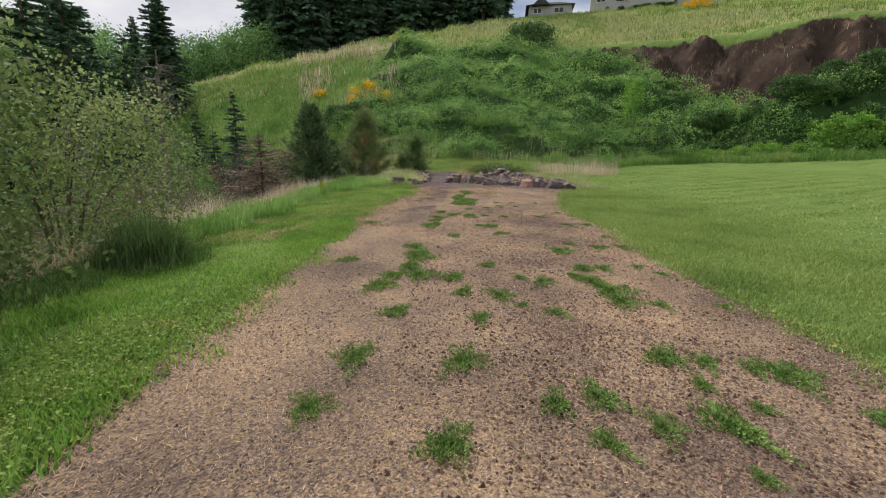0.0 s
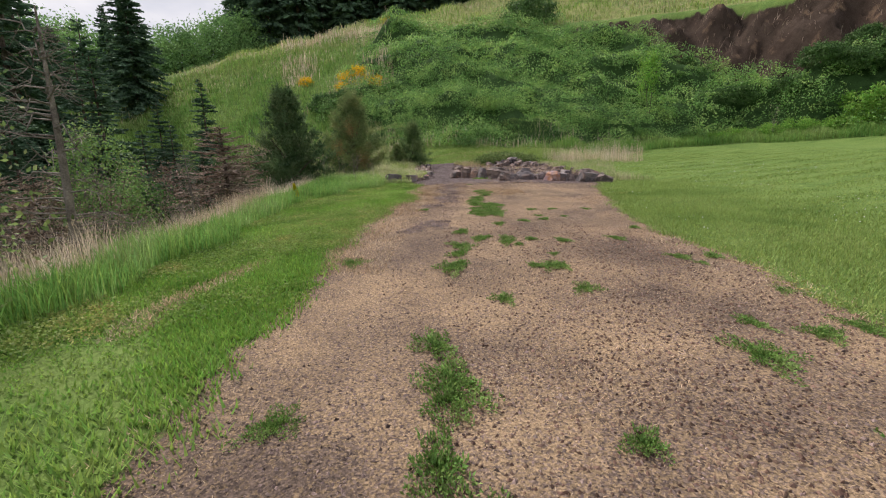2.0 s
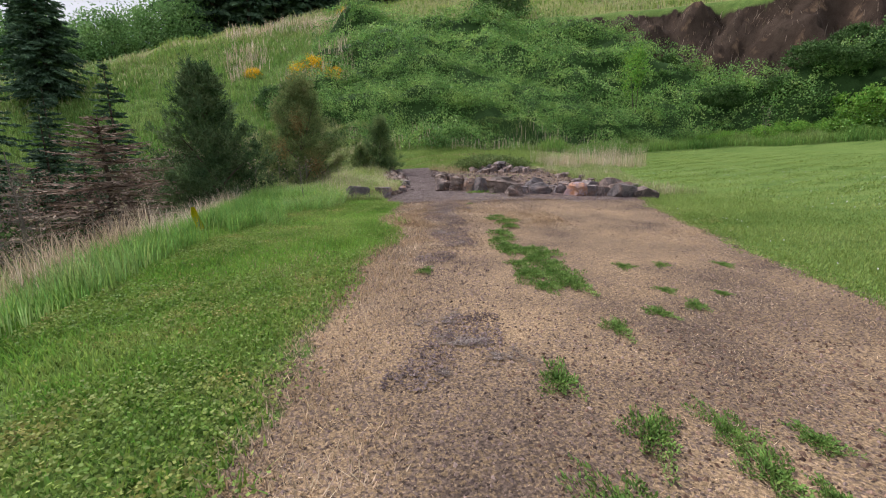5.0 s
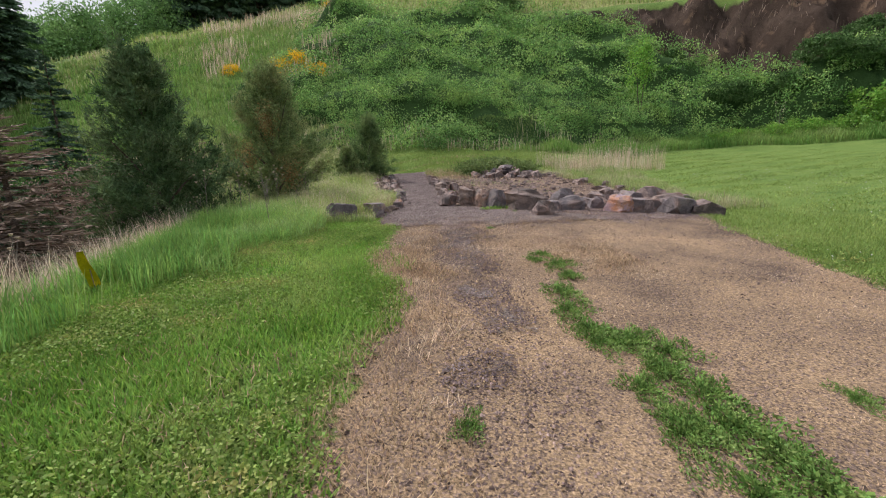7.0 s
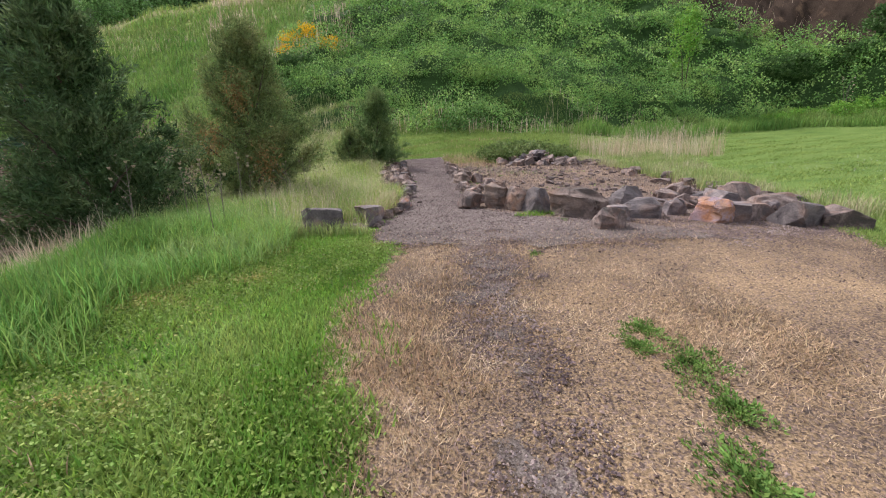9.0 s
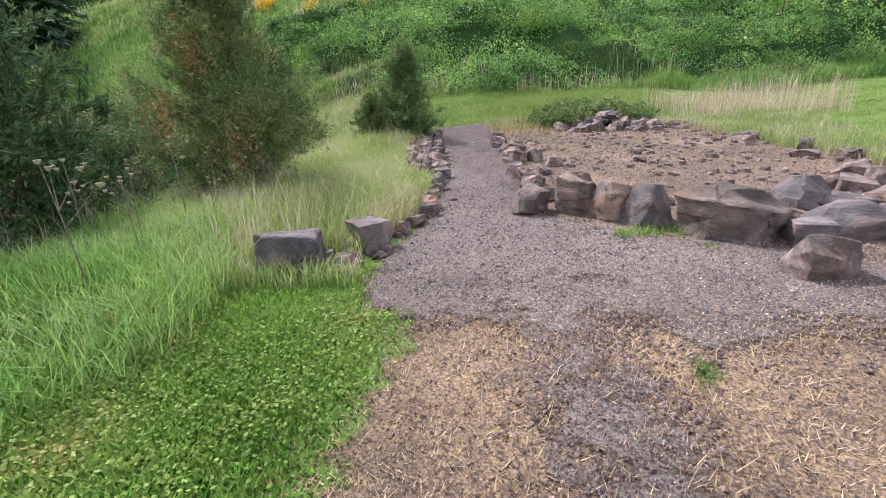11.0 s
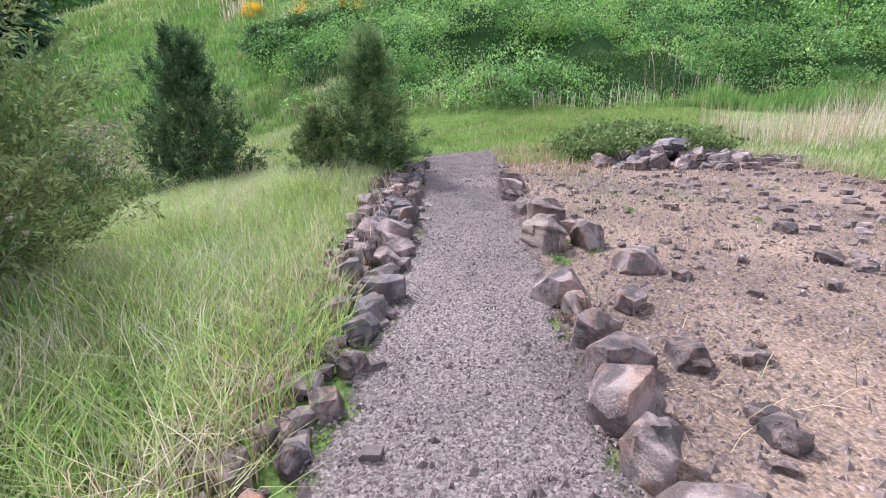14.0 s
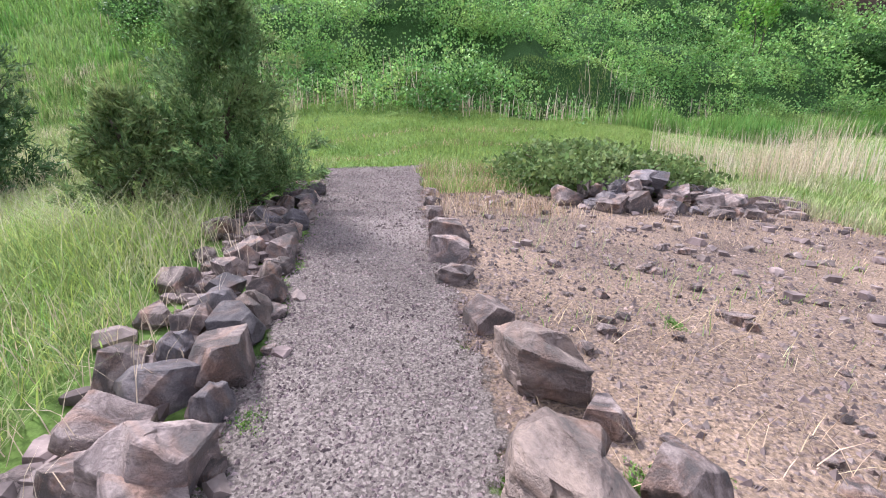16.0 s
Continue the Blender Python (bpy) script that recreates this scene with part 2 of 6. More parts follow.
def rock_material(name, colours):
    """Broken basalt: weathered blotches, warm and cold tints, hairline cracks, grain, tone by the stone."""
    m = bpy.data.materials.new(name)
    m.use_nodes = True
    nt = m.node_tree
    ln = nt.links.new
    bsdf = nt.nodes["Principled BSDF"]
    bsdf.inputs["Specular IOR Level"].default_value = 0.3
    co = nt.nodes.new("ShaderNodeTexCoord")
    info = nt.nodes.new("ShaderNodeObjectInfo")
    move = nt.nodes.new("ShaderNodeVectorMath")
    move.operation = "MULTIPLY_ADD"
    move.inputs[1].default_value = (17.0, 17.0, 17.0)
    ln(info.outputs["Random"], move.inputs[0])
    ln(co.outputs["Object"], move.inputs[2])

    def noisy(scale, detail, rough, warp=0.0):
        n = nt.nodes.new("ShaderNodeTexNoise")
        n.inputs["Scale"].default_value, n.inputs["Detail"].default_value = scale, detail
        n.inputs["Roughness"].default_value, n.inputs["Distortion"].default_value = rough, warp
        ln(move.outputs["Vector"], n.inputs["Vector"])
        return n.outputs["Fac"]

    def span(value, a, b, c, d):
        r = nt.nodes.new("ShaderNodeMapRange")
        for key, v in (("From Min", a), ("From Max", b), ("To Min", c), ("To Max", d)):
            r.inputs[key].default_value = v
        ln(value, r.inputs["Value"])
        return r.outputs["Result"]

    def times(a, b):
        k = nt.nodes.new("ShaderNodeMath")
        k.operation = "MULTIPLY"
        ln(a, k.inputs[0])
        ln(b, k.inputs[1])
        return k.outputs["Value"]

    blotch, grain, tint = noisy(1.7, 9, 0.68, 0.6), noisy(26, 5, 0.7), noisy(1.1, 4, 0.6, 1.0)
    ramp = nt.nodes.new("ShaderNodeValToRGB")
    el = ramp.color_ramp.elements
    while len(el) < len(colours):
        el.new(0.5)
    for i, c in enumerate(colours):
        el[i].position = 0.39 + 0.22 * i / max(1, len(colours) - 1)
        el[i].color = (*c, 1)
    ln(blotch, ramp.inputs["Fac"])
    warm = nt.nodes.new("ShaderNodeMixRGB")
    warm.blend_type = "MULTIPLY"
    warm.inputs["Color2"].default_value = (1.18, 0.92, 0.74, 1)
    ln(span(tint, 0.5, 0.66, 0.0, 0.8), warm.inputs["Fac"])
    ln(ramp.outputs["Color"], warm.inputs["Color1"])
    crack = nt.nodes.new("ShaderNodeTexVoronoi")
    crack.feature = "DISTANCE_TO_EDGE"
    crack.inputs["Scale"].default_value = 2.3
    bend = nt.nodes.new("ShaderNodeTexNoise")
    bend.inputs["Scale"].default_value, bend.inputs["Detail"].default_value = 3.0, 5
    ln(move.outputs["Vector"], bend.inputs["Vector"])
    off = nt.nodes.new("ShaderNodeVectorMath")
    off.operation = "MULTIPLY_ADD"
    off.inputs[1].default_value = (0.5, 0.5, 0.5)
    ln(bend.outputs["Color"], off.inputs[0])
    ln(move.outputs["Vector"], off.inputs[2])
    ln(off.outputs["Vector"], crack.inputs["Vector"])
    seam = span(crack.outputs["Distance"], 0.0, 0.014, 0.86, 1.0)
    hsv = nt.nodes.new("ShaderNodeHueSaturation")
    ln(warm.outputs["Color"], hsv.inputs["Color"])
    each = span(info.outputs["Random"], 0.0, 1.0, 0.74, 1.38)
    ln(times(times(span(grain, 0.3, 0.7, 0.78, 1.2), each), seam), hsv.inputs["Value"])
    ln(hsv.outputs["Color"], bsdf.inputs["Base Color"])
    ln(span(blotch, 0.35, 0.65, 0.68, 0.9), bsdf.inputs["Roughness"])
    h = nt.nodes.new("ShaderNodeMath")
    h.operation = "MULTIPLY_ADD"
    h.inputs[1].default_value = 0.35
    ln(grain, h.inputs[0])
    ln(times(blotch, seam), h.inputs[2])
    bp = nt.nodes.new("ShaderNodeBump")
    bp.inputs["Strength"].default_value, bp.inputs["Distance"].default_value = 0.75, 0.06
    ln(h.outputs["Value"], bp.inputs["Height"])
    ln(bp.outputs["Normal"], bsdf.inputs["Normal"])
    return m


def ground_material():
    """Turf, dry meadow, undergrowth painted dark like shaded gaps, and bare cliff soil, by the zones kept on the sheet.
    """
    m = bpy.data.materials.new("ground_cover")
    m.use_nodes = True
    nt = m.node_tree
    ln = nt.links.new
    bsdf = nt.nodes["Principled BSDF"]
    bsdf.inputs["Roughness"].default_value = 0.95
    bsdf.inputs["Specular IOR Level"].default_value = 0.1
    co = nt.nodes.new("ShaderNodeTexCoord")

    def noise_ramp(scale, cols, stretch=(1, 1, 1), detail=6):
        mp = nt.nodes.new("ShaderNodeMapping")
        mp.inputs["Scale"].default_value = stretch
        n = nt.nodes.new("ShaderNodeTexNoise")
        n.inputs["Scale"].default_value, n.inputs["Detail"].default_value = scale, detail
        n.inputs["Roughness"].default_value = 0.65
        r = nt.nodes.new("ShaderNodeValToRGB")
        while len(r.color_ramp.elements) < len(cols):
            r.color_ramp.elements.new(0.5)
        for i, c in enumerate(cols):
            r.color_ramp.elements[i].position = 0.32 + 0.36 * i / (len(cols) - 1)
            r.color_ramp.elements[i].color = (*c, 1)
        ln(co.outputs["Object"], mp.inputs["Vector"])
        ln(mp.outputs["Vector"], n.inputs["Vector"])
        ln(n.outputs["Fac"], r.inputs["Fac"])
        return r.outputs["Color"], n.outputs["Fac"]

    turf, f1 = noise_ramp(1.1, [TURF_A, TURF_B, TURF_C], (0.5, 1.5, 1))
    meadow, f2 = noise_ramp(0.7, [(0.14, 0.2, 0.05), (0.25, 0.25, 0.1), (0.18, 0.24, 0.06)])
    # near-black greens: the shade in gaps between leaves is painted into the ground
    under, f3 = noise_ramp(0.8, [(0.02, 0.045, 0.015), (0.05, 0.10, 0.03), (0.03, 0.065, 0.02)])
    cliff, f4 = noise_ramp(0.45, [(0.022, 0.016, 0.012), (0.06, 0.042, 0.031), (0.04, 0.027, 0.02), (0.15, 0.1, 0.065)], (1, 1, 0.6), 9)
    zone = nt.nodes.new("ShaderNodeAttribute")
    zone.attribute_name = "zone"
    sep = nt.nodes.new("ShaderNodeSeparateColor")
    ln(zone.outputs["Color"], sep.inputs["Color"])
    jit = nt.nodes.new("ShaderNodeTexNoise")
    jit.inputs["Scale"].default_value, jit.inputs["Detail"].default_value = 0.9, 6
    ln(co.outputs["Object"], jit.inputs["Vector"])
    last = turf
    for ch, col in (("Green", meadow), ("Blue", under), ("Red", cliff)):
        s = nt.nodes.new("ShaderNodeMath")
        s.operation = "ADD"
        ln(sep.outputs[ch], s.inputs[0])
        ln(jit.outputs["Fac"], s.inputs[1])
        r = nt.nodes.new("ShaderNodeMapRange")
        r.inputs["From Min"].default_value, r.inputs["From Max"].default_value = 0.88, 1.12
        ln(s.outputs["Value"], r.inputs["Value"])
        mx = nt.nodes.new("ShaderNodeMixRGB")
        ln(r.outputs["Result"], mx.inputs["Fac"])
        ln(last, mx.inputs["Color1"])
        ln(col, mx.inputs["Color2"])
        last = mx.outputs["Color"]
    fine = nt.nodes.new("ShaderNodeTexNoise")
    fine.inputs["Scale"].default_value, fine.inputs["Detail"].default_value = 22, 6
    fine.inputs["Roughness"].default_value = 0.7
    ln(co.outputs["Object"], fine.inputs["Vector"])
    tone = nt.nodes.new("ShaderNodeMapRange")
    tone.inputs["From Min"].default_value, tone.inputs["From Max"].default_value = 0.3, 0.7
    tone.inputs["To Min"].default_value, tone.inputs["To Max"].default_value = 0.55, 1.4
    ln(fine.outputs["Fac"], tone.inputs["Value"])
    hsv = nt.nodes.new("ShaderNodeHueSaturation")
    ln(last, hsv.inputs["Color"])
    ln(tone.outputs["Result"], hsv.inputs["Value"])
    ln(hsv.outputs["Color"], bsdf.inputs["Base Color"])
    bp = nt.nodes.new("ShaderNodeBump")
    bp.inputs["Strength"].default_value, bp.inputs["Distance"].default_value = 0.7, 0.05
    ln(fine.outputs["Fac"], bp.inputs["Height"])
    ln(bp.outputs["Normal"], bsdf.inputs["Normal"])
    return m


TURF_A, TURF_B, TURF_C = (0.085, 0.15, 0.035), (0.13, 0.205, 0.05), (0.17, 0.235, 0.065)
M_GROUND = ground_material()
M_ROAD = pebble_material("gravel_and_dead_grass", [(0.075, 0.055, 0.045), (0.165, 0.118, 0.094), (0.245, 0.178, 0.138), (0.135, 0.1, 0.084)], 0.0115, 0.38, straw=(0.335, 0.235, 0.137), patch=0.8, ragged=0.8)
M_PATH = pebble_material("crushed_grey_gravel", [(0.078, 0.063, 0.058), (0.165, 0.136, 0.122), (0.25, 0.21, 0.188), (0.122, 0.1, 0.092)], 0.011, 0.45, ragged=0.95)
M_SOIL = pebble_material("stony_bare_soil", [(0.085, 0.06, 0.05), (0.165, 0.118, 0.098), (0.225, 0.168, 0.142), (0.125, 0.094, 0.082)], 0.014, 0.5, straw=(0.27, 0.19, 0.127), patch=0.62, ragged=0.8)
M_TURF = stuff_material("mown_grass_blades", [(0.12, 0.237, 0.033), (0.211, 0.372, 0.066), (0.307, 0.415, 0.111)], 1.2, 30, 0.7, 0, vary=0.3, hue=0.02, through_light=0.35)
M_LAWN = stuff_material("lawn_blades", [(0.152, 0.238, 0.055), (0.242, 0.335, 0.088), (0.28, 0.365, 0.11)], 0.8, 30, 0.7, 0, vary=0.25, hue=0.02, through_light=0.35)
M_TALL = stuff_material("long_grass_blades", [(0.126, 0.252, 0.054), (0.219, 0.377, 0.094), (0.313, 0.42, 0.161)], 1.0, 20, 0.7, 0, vary=0.3, hue=0.025, through_light=0.4)
# M_TALL at half tone: shade beside the bush is put into the colour
M_TALL_SHADED = stuff_material("shaded_long_grass_blades", [(0.063, 0.126, 0.032), (0.11, 0.189, 0.056), (0.157, 0.21, 0.097)], 1.0, 20, 0.7, 0, vary=0.3, hue=0.025, through_light=0.4)
M_MEADOW = stuff_material("meadow_grass_blades", [(0.191, 0.306, 0.077), (0.336, 0.394, 0.154), (0.526, 0.453, 0.328)], 1.4, 20, 0.75, 0, vary=0.3, hue=0.03, through_light=0.35)
M_CLOVER = stuff_material("clover_leaves", [(0.127, 0.213, 0.044), (0.19, 0.293, 0.06), (0.254, 0.333, 0.089), (0.374, 0.333, 0.114)], 2.0, 30, 0.65, 0, vary=0.35, hue=0.015, through_light=0.3)
M_CLOD = stuff_material("dark_clods", [(0.05, 0.036, 0.03), (0.09, 0.065, 0.055), (0.13, 0.10, 0.085)], 4.0, 60, 0.92, 0.3, 0.004, vary=0.4)
M_HILL = stuff_material("hillside_grass_blades", [(0.118, 0.245, 0.052), (0.197, 0.328, 0.079), (0.255, 0.342, 0.112)], 0.25, 6, 0.75, 0, vary=0.3, hue=0.02, through_light=0.35)
M_SEEDS = stuff_material("flowering_grass_stems", [(0.38, 0.36, 0.2), (0.52, 0.48, 0.3), (0.6, 0.55, 0.4)], 2, 20, 0.8, 0, vary=0.25, through_light=0.3)
M_FRESH = stuff_material("fresh_meadow_blades", [(0.2, 0.34, 0.06), (0.33, 0.47, 0.1), (0.48, 0.5, 0.17)], 0.9, 20, 0.7, 0, vary=0.3, hue=0.025, through_light=0.4)
M_UPLAND = stuff_material("upland_grass_blades", [(0.149, 0.253, 0.057), (0.253, 0.356, 0.092), (0.391, 0.402, 0.172)], 0.2, 6, 0.75, 0, vary=0.3, hue=0.02, through_light=0.35)
M_STRAW = stuff_material("dead_straw", [(0.267, 0.184, 0.110), (0.446, 0.323, 0.202), (0.578, 0.467, 0.343)], 2.0, 30, 0.85, 0, vary=0.55, hue=0.015, through_light=0.2)
M_HAY = stuff_material("bleached_tall_grass", [(0.437, 0.328, 0.216), (0.63, 0.509, 0.381), (0.728, 0.63, 0.532)], 1.0, 20, 0.85, 0, vary=0.25, through_light=0.3)
M_CHIP = stuff_material("gravel_chips", [(0.1, 0.073, 0.077), (0.178, 0.134, 0.132), (0.233, 0.18, 0.174), (0.29, 0.242, 0.228)], 3.0, 90, 0.85, 0.2, 0.003, vary=0.45, hue=0.004)
M_CHIP_RED = stuff_material("reddish_gravel_chips", [(0.10, 0.06, 0.044), (0.17, 0.108, 0.08), (0.27, 0.18, 0.132)], 3.0, 90, 0.88, 0.2, 0.003, vary=0.5, hue=0.008)
M_CHIP_ROAD = stuff_material("brown_gravel_chips", [(0.12, 0.086, 0.075), (0.235, 0.17, 0.148), (0.33, 0.252, 0.216)], 3.0, 90, 0.88, 0.2, 0.003, vary=0.5, hue=0.008)
M_STONES = stuff_material("loose_stone", [(0.09, 0.07, 0.068), (0.175, 0.135, 0.125), (0.26, 0.205, 0.185)], 5.0, 30, 0.85, 0.4, 0.01, vary=0.35, hue=0.012, contrast=0.2)
M_ROCK = rock_material("grey_brown_basalt", [(0.094, 0.081, 0.077), (0.129, 0.098, 0.090), (0.227, 0.177, 0.162), (0.315, 0.251, 0.228)])
M_ROCK_DARK = rock_material("dark_basalt", [(0.088, 0.075, 0.080), (0.149, 0.129, 0.133), (0.249, 0.214, 0.210)])
M_ROCK_RUST = rock_material("rusty_stained_rock", [(0.186, 0.146, 0.168), (0.35, 0.2, 0.125), (0.326, 0.253, 0.286)])
M_ROCK_PALE = rock_material("pale_weathered_rock", [(0.12, 0.1, 0.09)] + [(0.169, 0.127, 0.111), (0.253, 0.196, 0.17), (0.309, 0.235, 0.196)])
M_BRAMBLE = stuff_material("bramble_leaves", [(0.084, 0.180, 0.048), (0.198, 0.366, 0.096), (0.396, 0.564, 0.168)], 0.6, 10, 0.6, 0, vary=0.45, hue=0.02, through_light=0.3, spec=0.35)
M_BRIGHT = stuff_material("bright_shrub_leaves", [(0.12, 0.266, 0.037), (0.199, 0.386, 0.065), (0.266, 0.439, 0.093)], 1.0, 10, 0.65, 0, vary=0.35, hue=0.02, through_light=0.4)
M_BRIGHT_DULL = stuff_material("light_green_leaves", [(0.10, 0.19, 0.05), (0.17, 0.28, 0.085), (0.24, 0.34, 0.12)], 1.0, 10, 0.65, 0, vary=0.35, hue=0.02, through_light=0.35)
M_WILLOW = stuff_material("willow_leaves", [(0.12, 0.18, 0.055), (0.21, 0.28, 0.095), (0.31, 0.36, 0.16)], 1.0, 10, 0.65, 0, vary=0.35, hue=0.02, through_light=0.4)
M_OLIVE = stuff_material("olive_leaves", [(0.089, 0.14, 0.042), (0.153, 0.217, 0.07), (0.217, 0.268, 0.112)], 1.0, 10, 0.65, 0, vary=0.35, hue=0.02, through_light=0.35)
M_DARKLEAF = stuff_material("dark_shrub_leaves", [(0.042, 0.094, 0.029), (0.082, 0.164, 0.047), (0.129, 0.211, 0.070)], 1.0, 10, 0.65, 0, vary=0.35, through_light=0.25)
M_BROOM = stuff_material("yellow_broom_flowers", [(0.682, 0.396, 0.011), (0.825, 0.528, 0.017), (0.605, 0.418, 0.033)], 1.0, 10, 0.7, 0, vary=0.25, through_light=0.3)
M_JUNIPER = stuff_material("juniper_sprigs", [(0.05, 0.096, 0.04), (0.1, 0.165, 0.068), (0.175, 0.235, 0.105)], 1.6, 12, 0.75, 0, vary=0.4, hue=0.02, through_light=0.25)
M_JUNIPER_LIGHT = stuff_material("light_juniper_sprigs", [(0.095, 0.165, 0.065), (0.18, 0.27, 0.1), (0.29, 0.36, 0.15)], 1.6, 12, 0.75, 0, vary=0.4, hue=0.02, through_light=0.25)
M_JUNIPER_OLIVE = stuff_material("olive_juniper_sprigs", [(0.115, 0.17, 0.065), (0.21, 0.28, 0.105), (0.33, 0.34, 0.15)], 1.6, 12, 0.75, 0, vary=0.4, hue=0.03, through_light=0.25)
M_SPRUCE = stuff_material("dark_conifer_needles", [(0.050, 0.094, 0.060), (0.100, 0.173, 0.104), (0.161, 0.251, 0.139)], 0.8, 8, 0.8, 0, vary=0.4, through_light=0.15)
M_DEADWOOD = stuff_material("brown_dead_conifer", [(0.167, 0.115, 0.092), (0.286, 0.211, 0.163), (0.369, 0.306, 0.244)], 1.2, 10, 0.9, 0, vary=0.4, through_light=0.1)
M_WITHERED = stuff_material("withered_juniper", [(0.2, 0.12, 0.05), (0.32, 0.2, 0.08), (0.42, 0.28, 0.13)], 3, 20, 0.85, 0, vary=0.35, through_light=0.2)
M_FOREST = stuff_material("far_broadleaf_leaves", [(0.114, 0.229, 0.082), (0.205, 0.367, 0.124), (0.298, 0.458, 0.165)], 0.3, 6, 0.7, 0, vary=0.35, through_light=0.3)
M_BARK = stuff_material("rough_brown_bark", [(0.06, 0.045, 0.035), (0.12, 0.09, 0.07), (0.17, 0.14, 0.12)], 5, 40, 0.9, 0.6, 0.02)
M_GREYWOOD = stuff_material("weathered_grey_twigs", [(0.12, 0.1, 0.085), (0.19, 0.165, 0.14), (0.27, 0.235, 0.2)], 5, 40, 0.9, 0.4, 0.01)
M_UMBEL = stuff_material("pale_seed_heads", [(0.26, 0.21, 0.15), (0.36, 0.3, 0.22)], 40, 90, 0.9, 0, vary=0.3)
M_FLAG = stuff_material("yellow_plastic_flag", [(0.792, 0.644, 0.02), (0.902, 0.759, 0.03)], 20, 60, 0.45, 0.1, 0.002, contrast=0.15)
M_SIDING = stuff_material("pale_house_siding", [(0.42, 0.41, 0.40), (0.5, 0.48, 0.46)], 0.8, 12, 0.8, 0.1, 0.01, contrast=0.1)
M_ROOF = stuff_material("dark_grey_shingles", [(0.05, 0.052, 0.058), (0.09, 0.09, 0.1)], 1.5, 9, 0.85, 0.3, 0.02)
M_TRIM = stuff_material("white_window_trim", [(0.72, 0.72, 0.7), (0.8, 0.8, 0.78)], 2, 20, 0.6, 0, contrast=0.05)
M_GLASS = bpy.data.materials.new("dark_window_glass")
M_GLASS.use_nodes = True
M_GLASS.node_tree.nodes["Principled BSDF"].inputs["Base Color"].default_value = (0.03, 0.04, 0.05, 1)
M_GLASS.node_tree.nodes["Principled BSDF"].inputs["Roughness"].default_value = 0.05


# ---- mesh helpers ----
def mesh_np(name, verts, faces, material, smooth=False):
    me = bpy.data.meshes.new(name)
    verts = np.asarray(verts, dtype=np.float32).reshape(-1, 3)
    faces = np.asarray(faces, dtype=np.int32)
    k = faces.shape[1]
    me.vertices.add(len(verts))
    me.vertices.foreach_set("co", verts.ravel())
    me.loops.add(faces.size)
    me.loops.foreach_set("vertex_index", faces.ravel())
    me.polygons.add(len(faces))
    me.polygons.foreach_set("loop_start", np.arange(0, faces.size, k, dtype=np.int32))
    me.polygons.foreach_set("use_smooth", np.full(len(faces), smooth))
    me.update(calc_edges=True)
    me.materials.append(material)
    return me


def under(ob, parent):
    ob.parent = parent
    return ob


def part(name, bm, material, parent, label="", smooth=False):
    me = bpy.data.meshes.new(name)
    bm.to_mesh(me)
    bm.free()
    me.materials.append(material)
    if smooth:
        for p in me.polygons:
            p.use_smooth = True
    ob = new(name, me)
    ob.parent = parent
    return tagged(ob, label)


def ss(t):
    t = np.clip(t, 0, 1)
    return t * t * (3 - 2 * t)


def wave(x, y, f, seed):
    """Smooth noise of about -1 to 1 from a handful of crossed waves."""
    r = np.random.default_rng(seed)
    out = 0
    for i in range(7):
        a, k, p = r.uniform(0, math.tau), f * r.uniform(0.6, 1.7), r.uniform(0, math.tau)
        out = out + np.sin(k * (x * math.cos(a) + y * math.sin(a)) + p)
    return out / 3.2


# ---- the lie of the land ----
HILL_AZ = [-70, -45, -31, -28, -20, -8, 1, 8, 17, 22, 27, 32, 37, 44, 70]
FOOT_R = [45, 42, 42, 41, 40, 39, 37, 37, 40, 43, 46, 48, 49, 50, 50]
FOOT_Z = [-4, -3.5, -1.5, -1, 0.5, 1.9, 2.1, 2.0, 1.8, 1.8, 2.0, 2.2, 2.4, 2.6, 2.6]
BENCH_R = [54, 54, 52, 52, 52, 52, 52, 55, 57.5, 56, 54, 52, 52, 53, 54]
BENCH_EL = [1.5, 2, 2.5, 3.8, 6.4, 9.9, 11.0, 11.7, 11.9, 10.6, 8.2, 4.6, 6.0, 7.5, 7]
RIM_R = [62, 60, 59, 59, 59, 59, 59, 59, 61, 61, 61, 60, 60, 62, 64]
RIM_EL = [4, 4.5, 5.5, 6.8, 9.5, 12.7, 13.4, 13.2, 13.3, 13.3, 13.2, 12.9, 13.8, 13.2, 12]
CREST_R = [70, 70, 65, 65, 66, 70, 72, 75, 78, 82, 86, 90, 92, 95, 95]
CREST_EL = [5.5, 6.5, 7.6, 8.9, 11.7, 14.7, 16.2, 16.8, 16.9, 16.8, 16.6, 16.3, 16, 15, 13]


def polar(x, y):
    return np.hypot(x, y), np.degrees(np.arctan2(x, y))


def zones(x, y):
    """Shares of cliff, dry meadow and shade-darkened undergrowth at a place."""
    r, az = polar(x, y)
    t = lambda tab: np.interp(az, HILL_AZ, tab)
    j = wave(x, y, 0.35, 5) * 1.2
    rf, rb, rr, rc = t(FOOT_R), t(BENCH_R), t(RIM_R), t(CREST_R)
    front = ss((100 - np.abs(az)) / 25)
    cliff = ss((az - 12.5 - j) / 3) * ss((r - rb - 0.3 * j) / 1.2) * ss((rr + 0.6 + 0.3 * j - r) / 1.0) * front
    meadow = ss((r - rr - 0.5 - 0.4 * j) / 1.5) * ss((az + 30) / 8) * front
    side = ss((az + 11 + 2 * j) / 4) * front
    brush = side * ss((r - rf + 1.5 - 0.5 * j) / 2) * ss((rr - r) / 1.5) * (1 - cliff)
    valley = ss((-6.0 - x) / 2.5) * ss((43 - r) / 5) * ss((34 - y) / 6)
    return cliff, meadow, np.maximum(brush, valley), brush


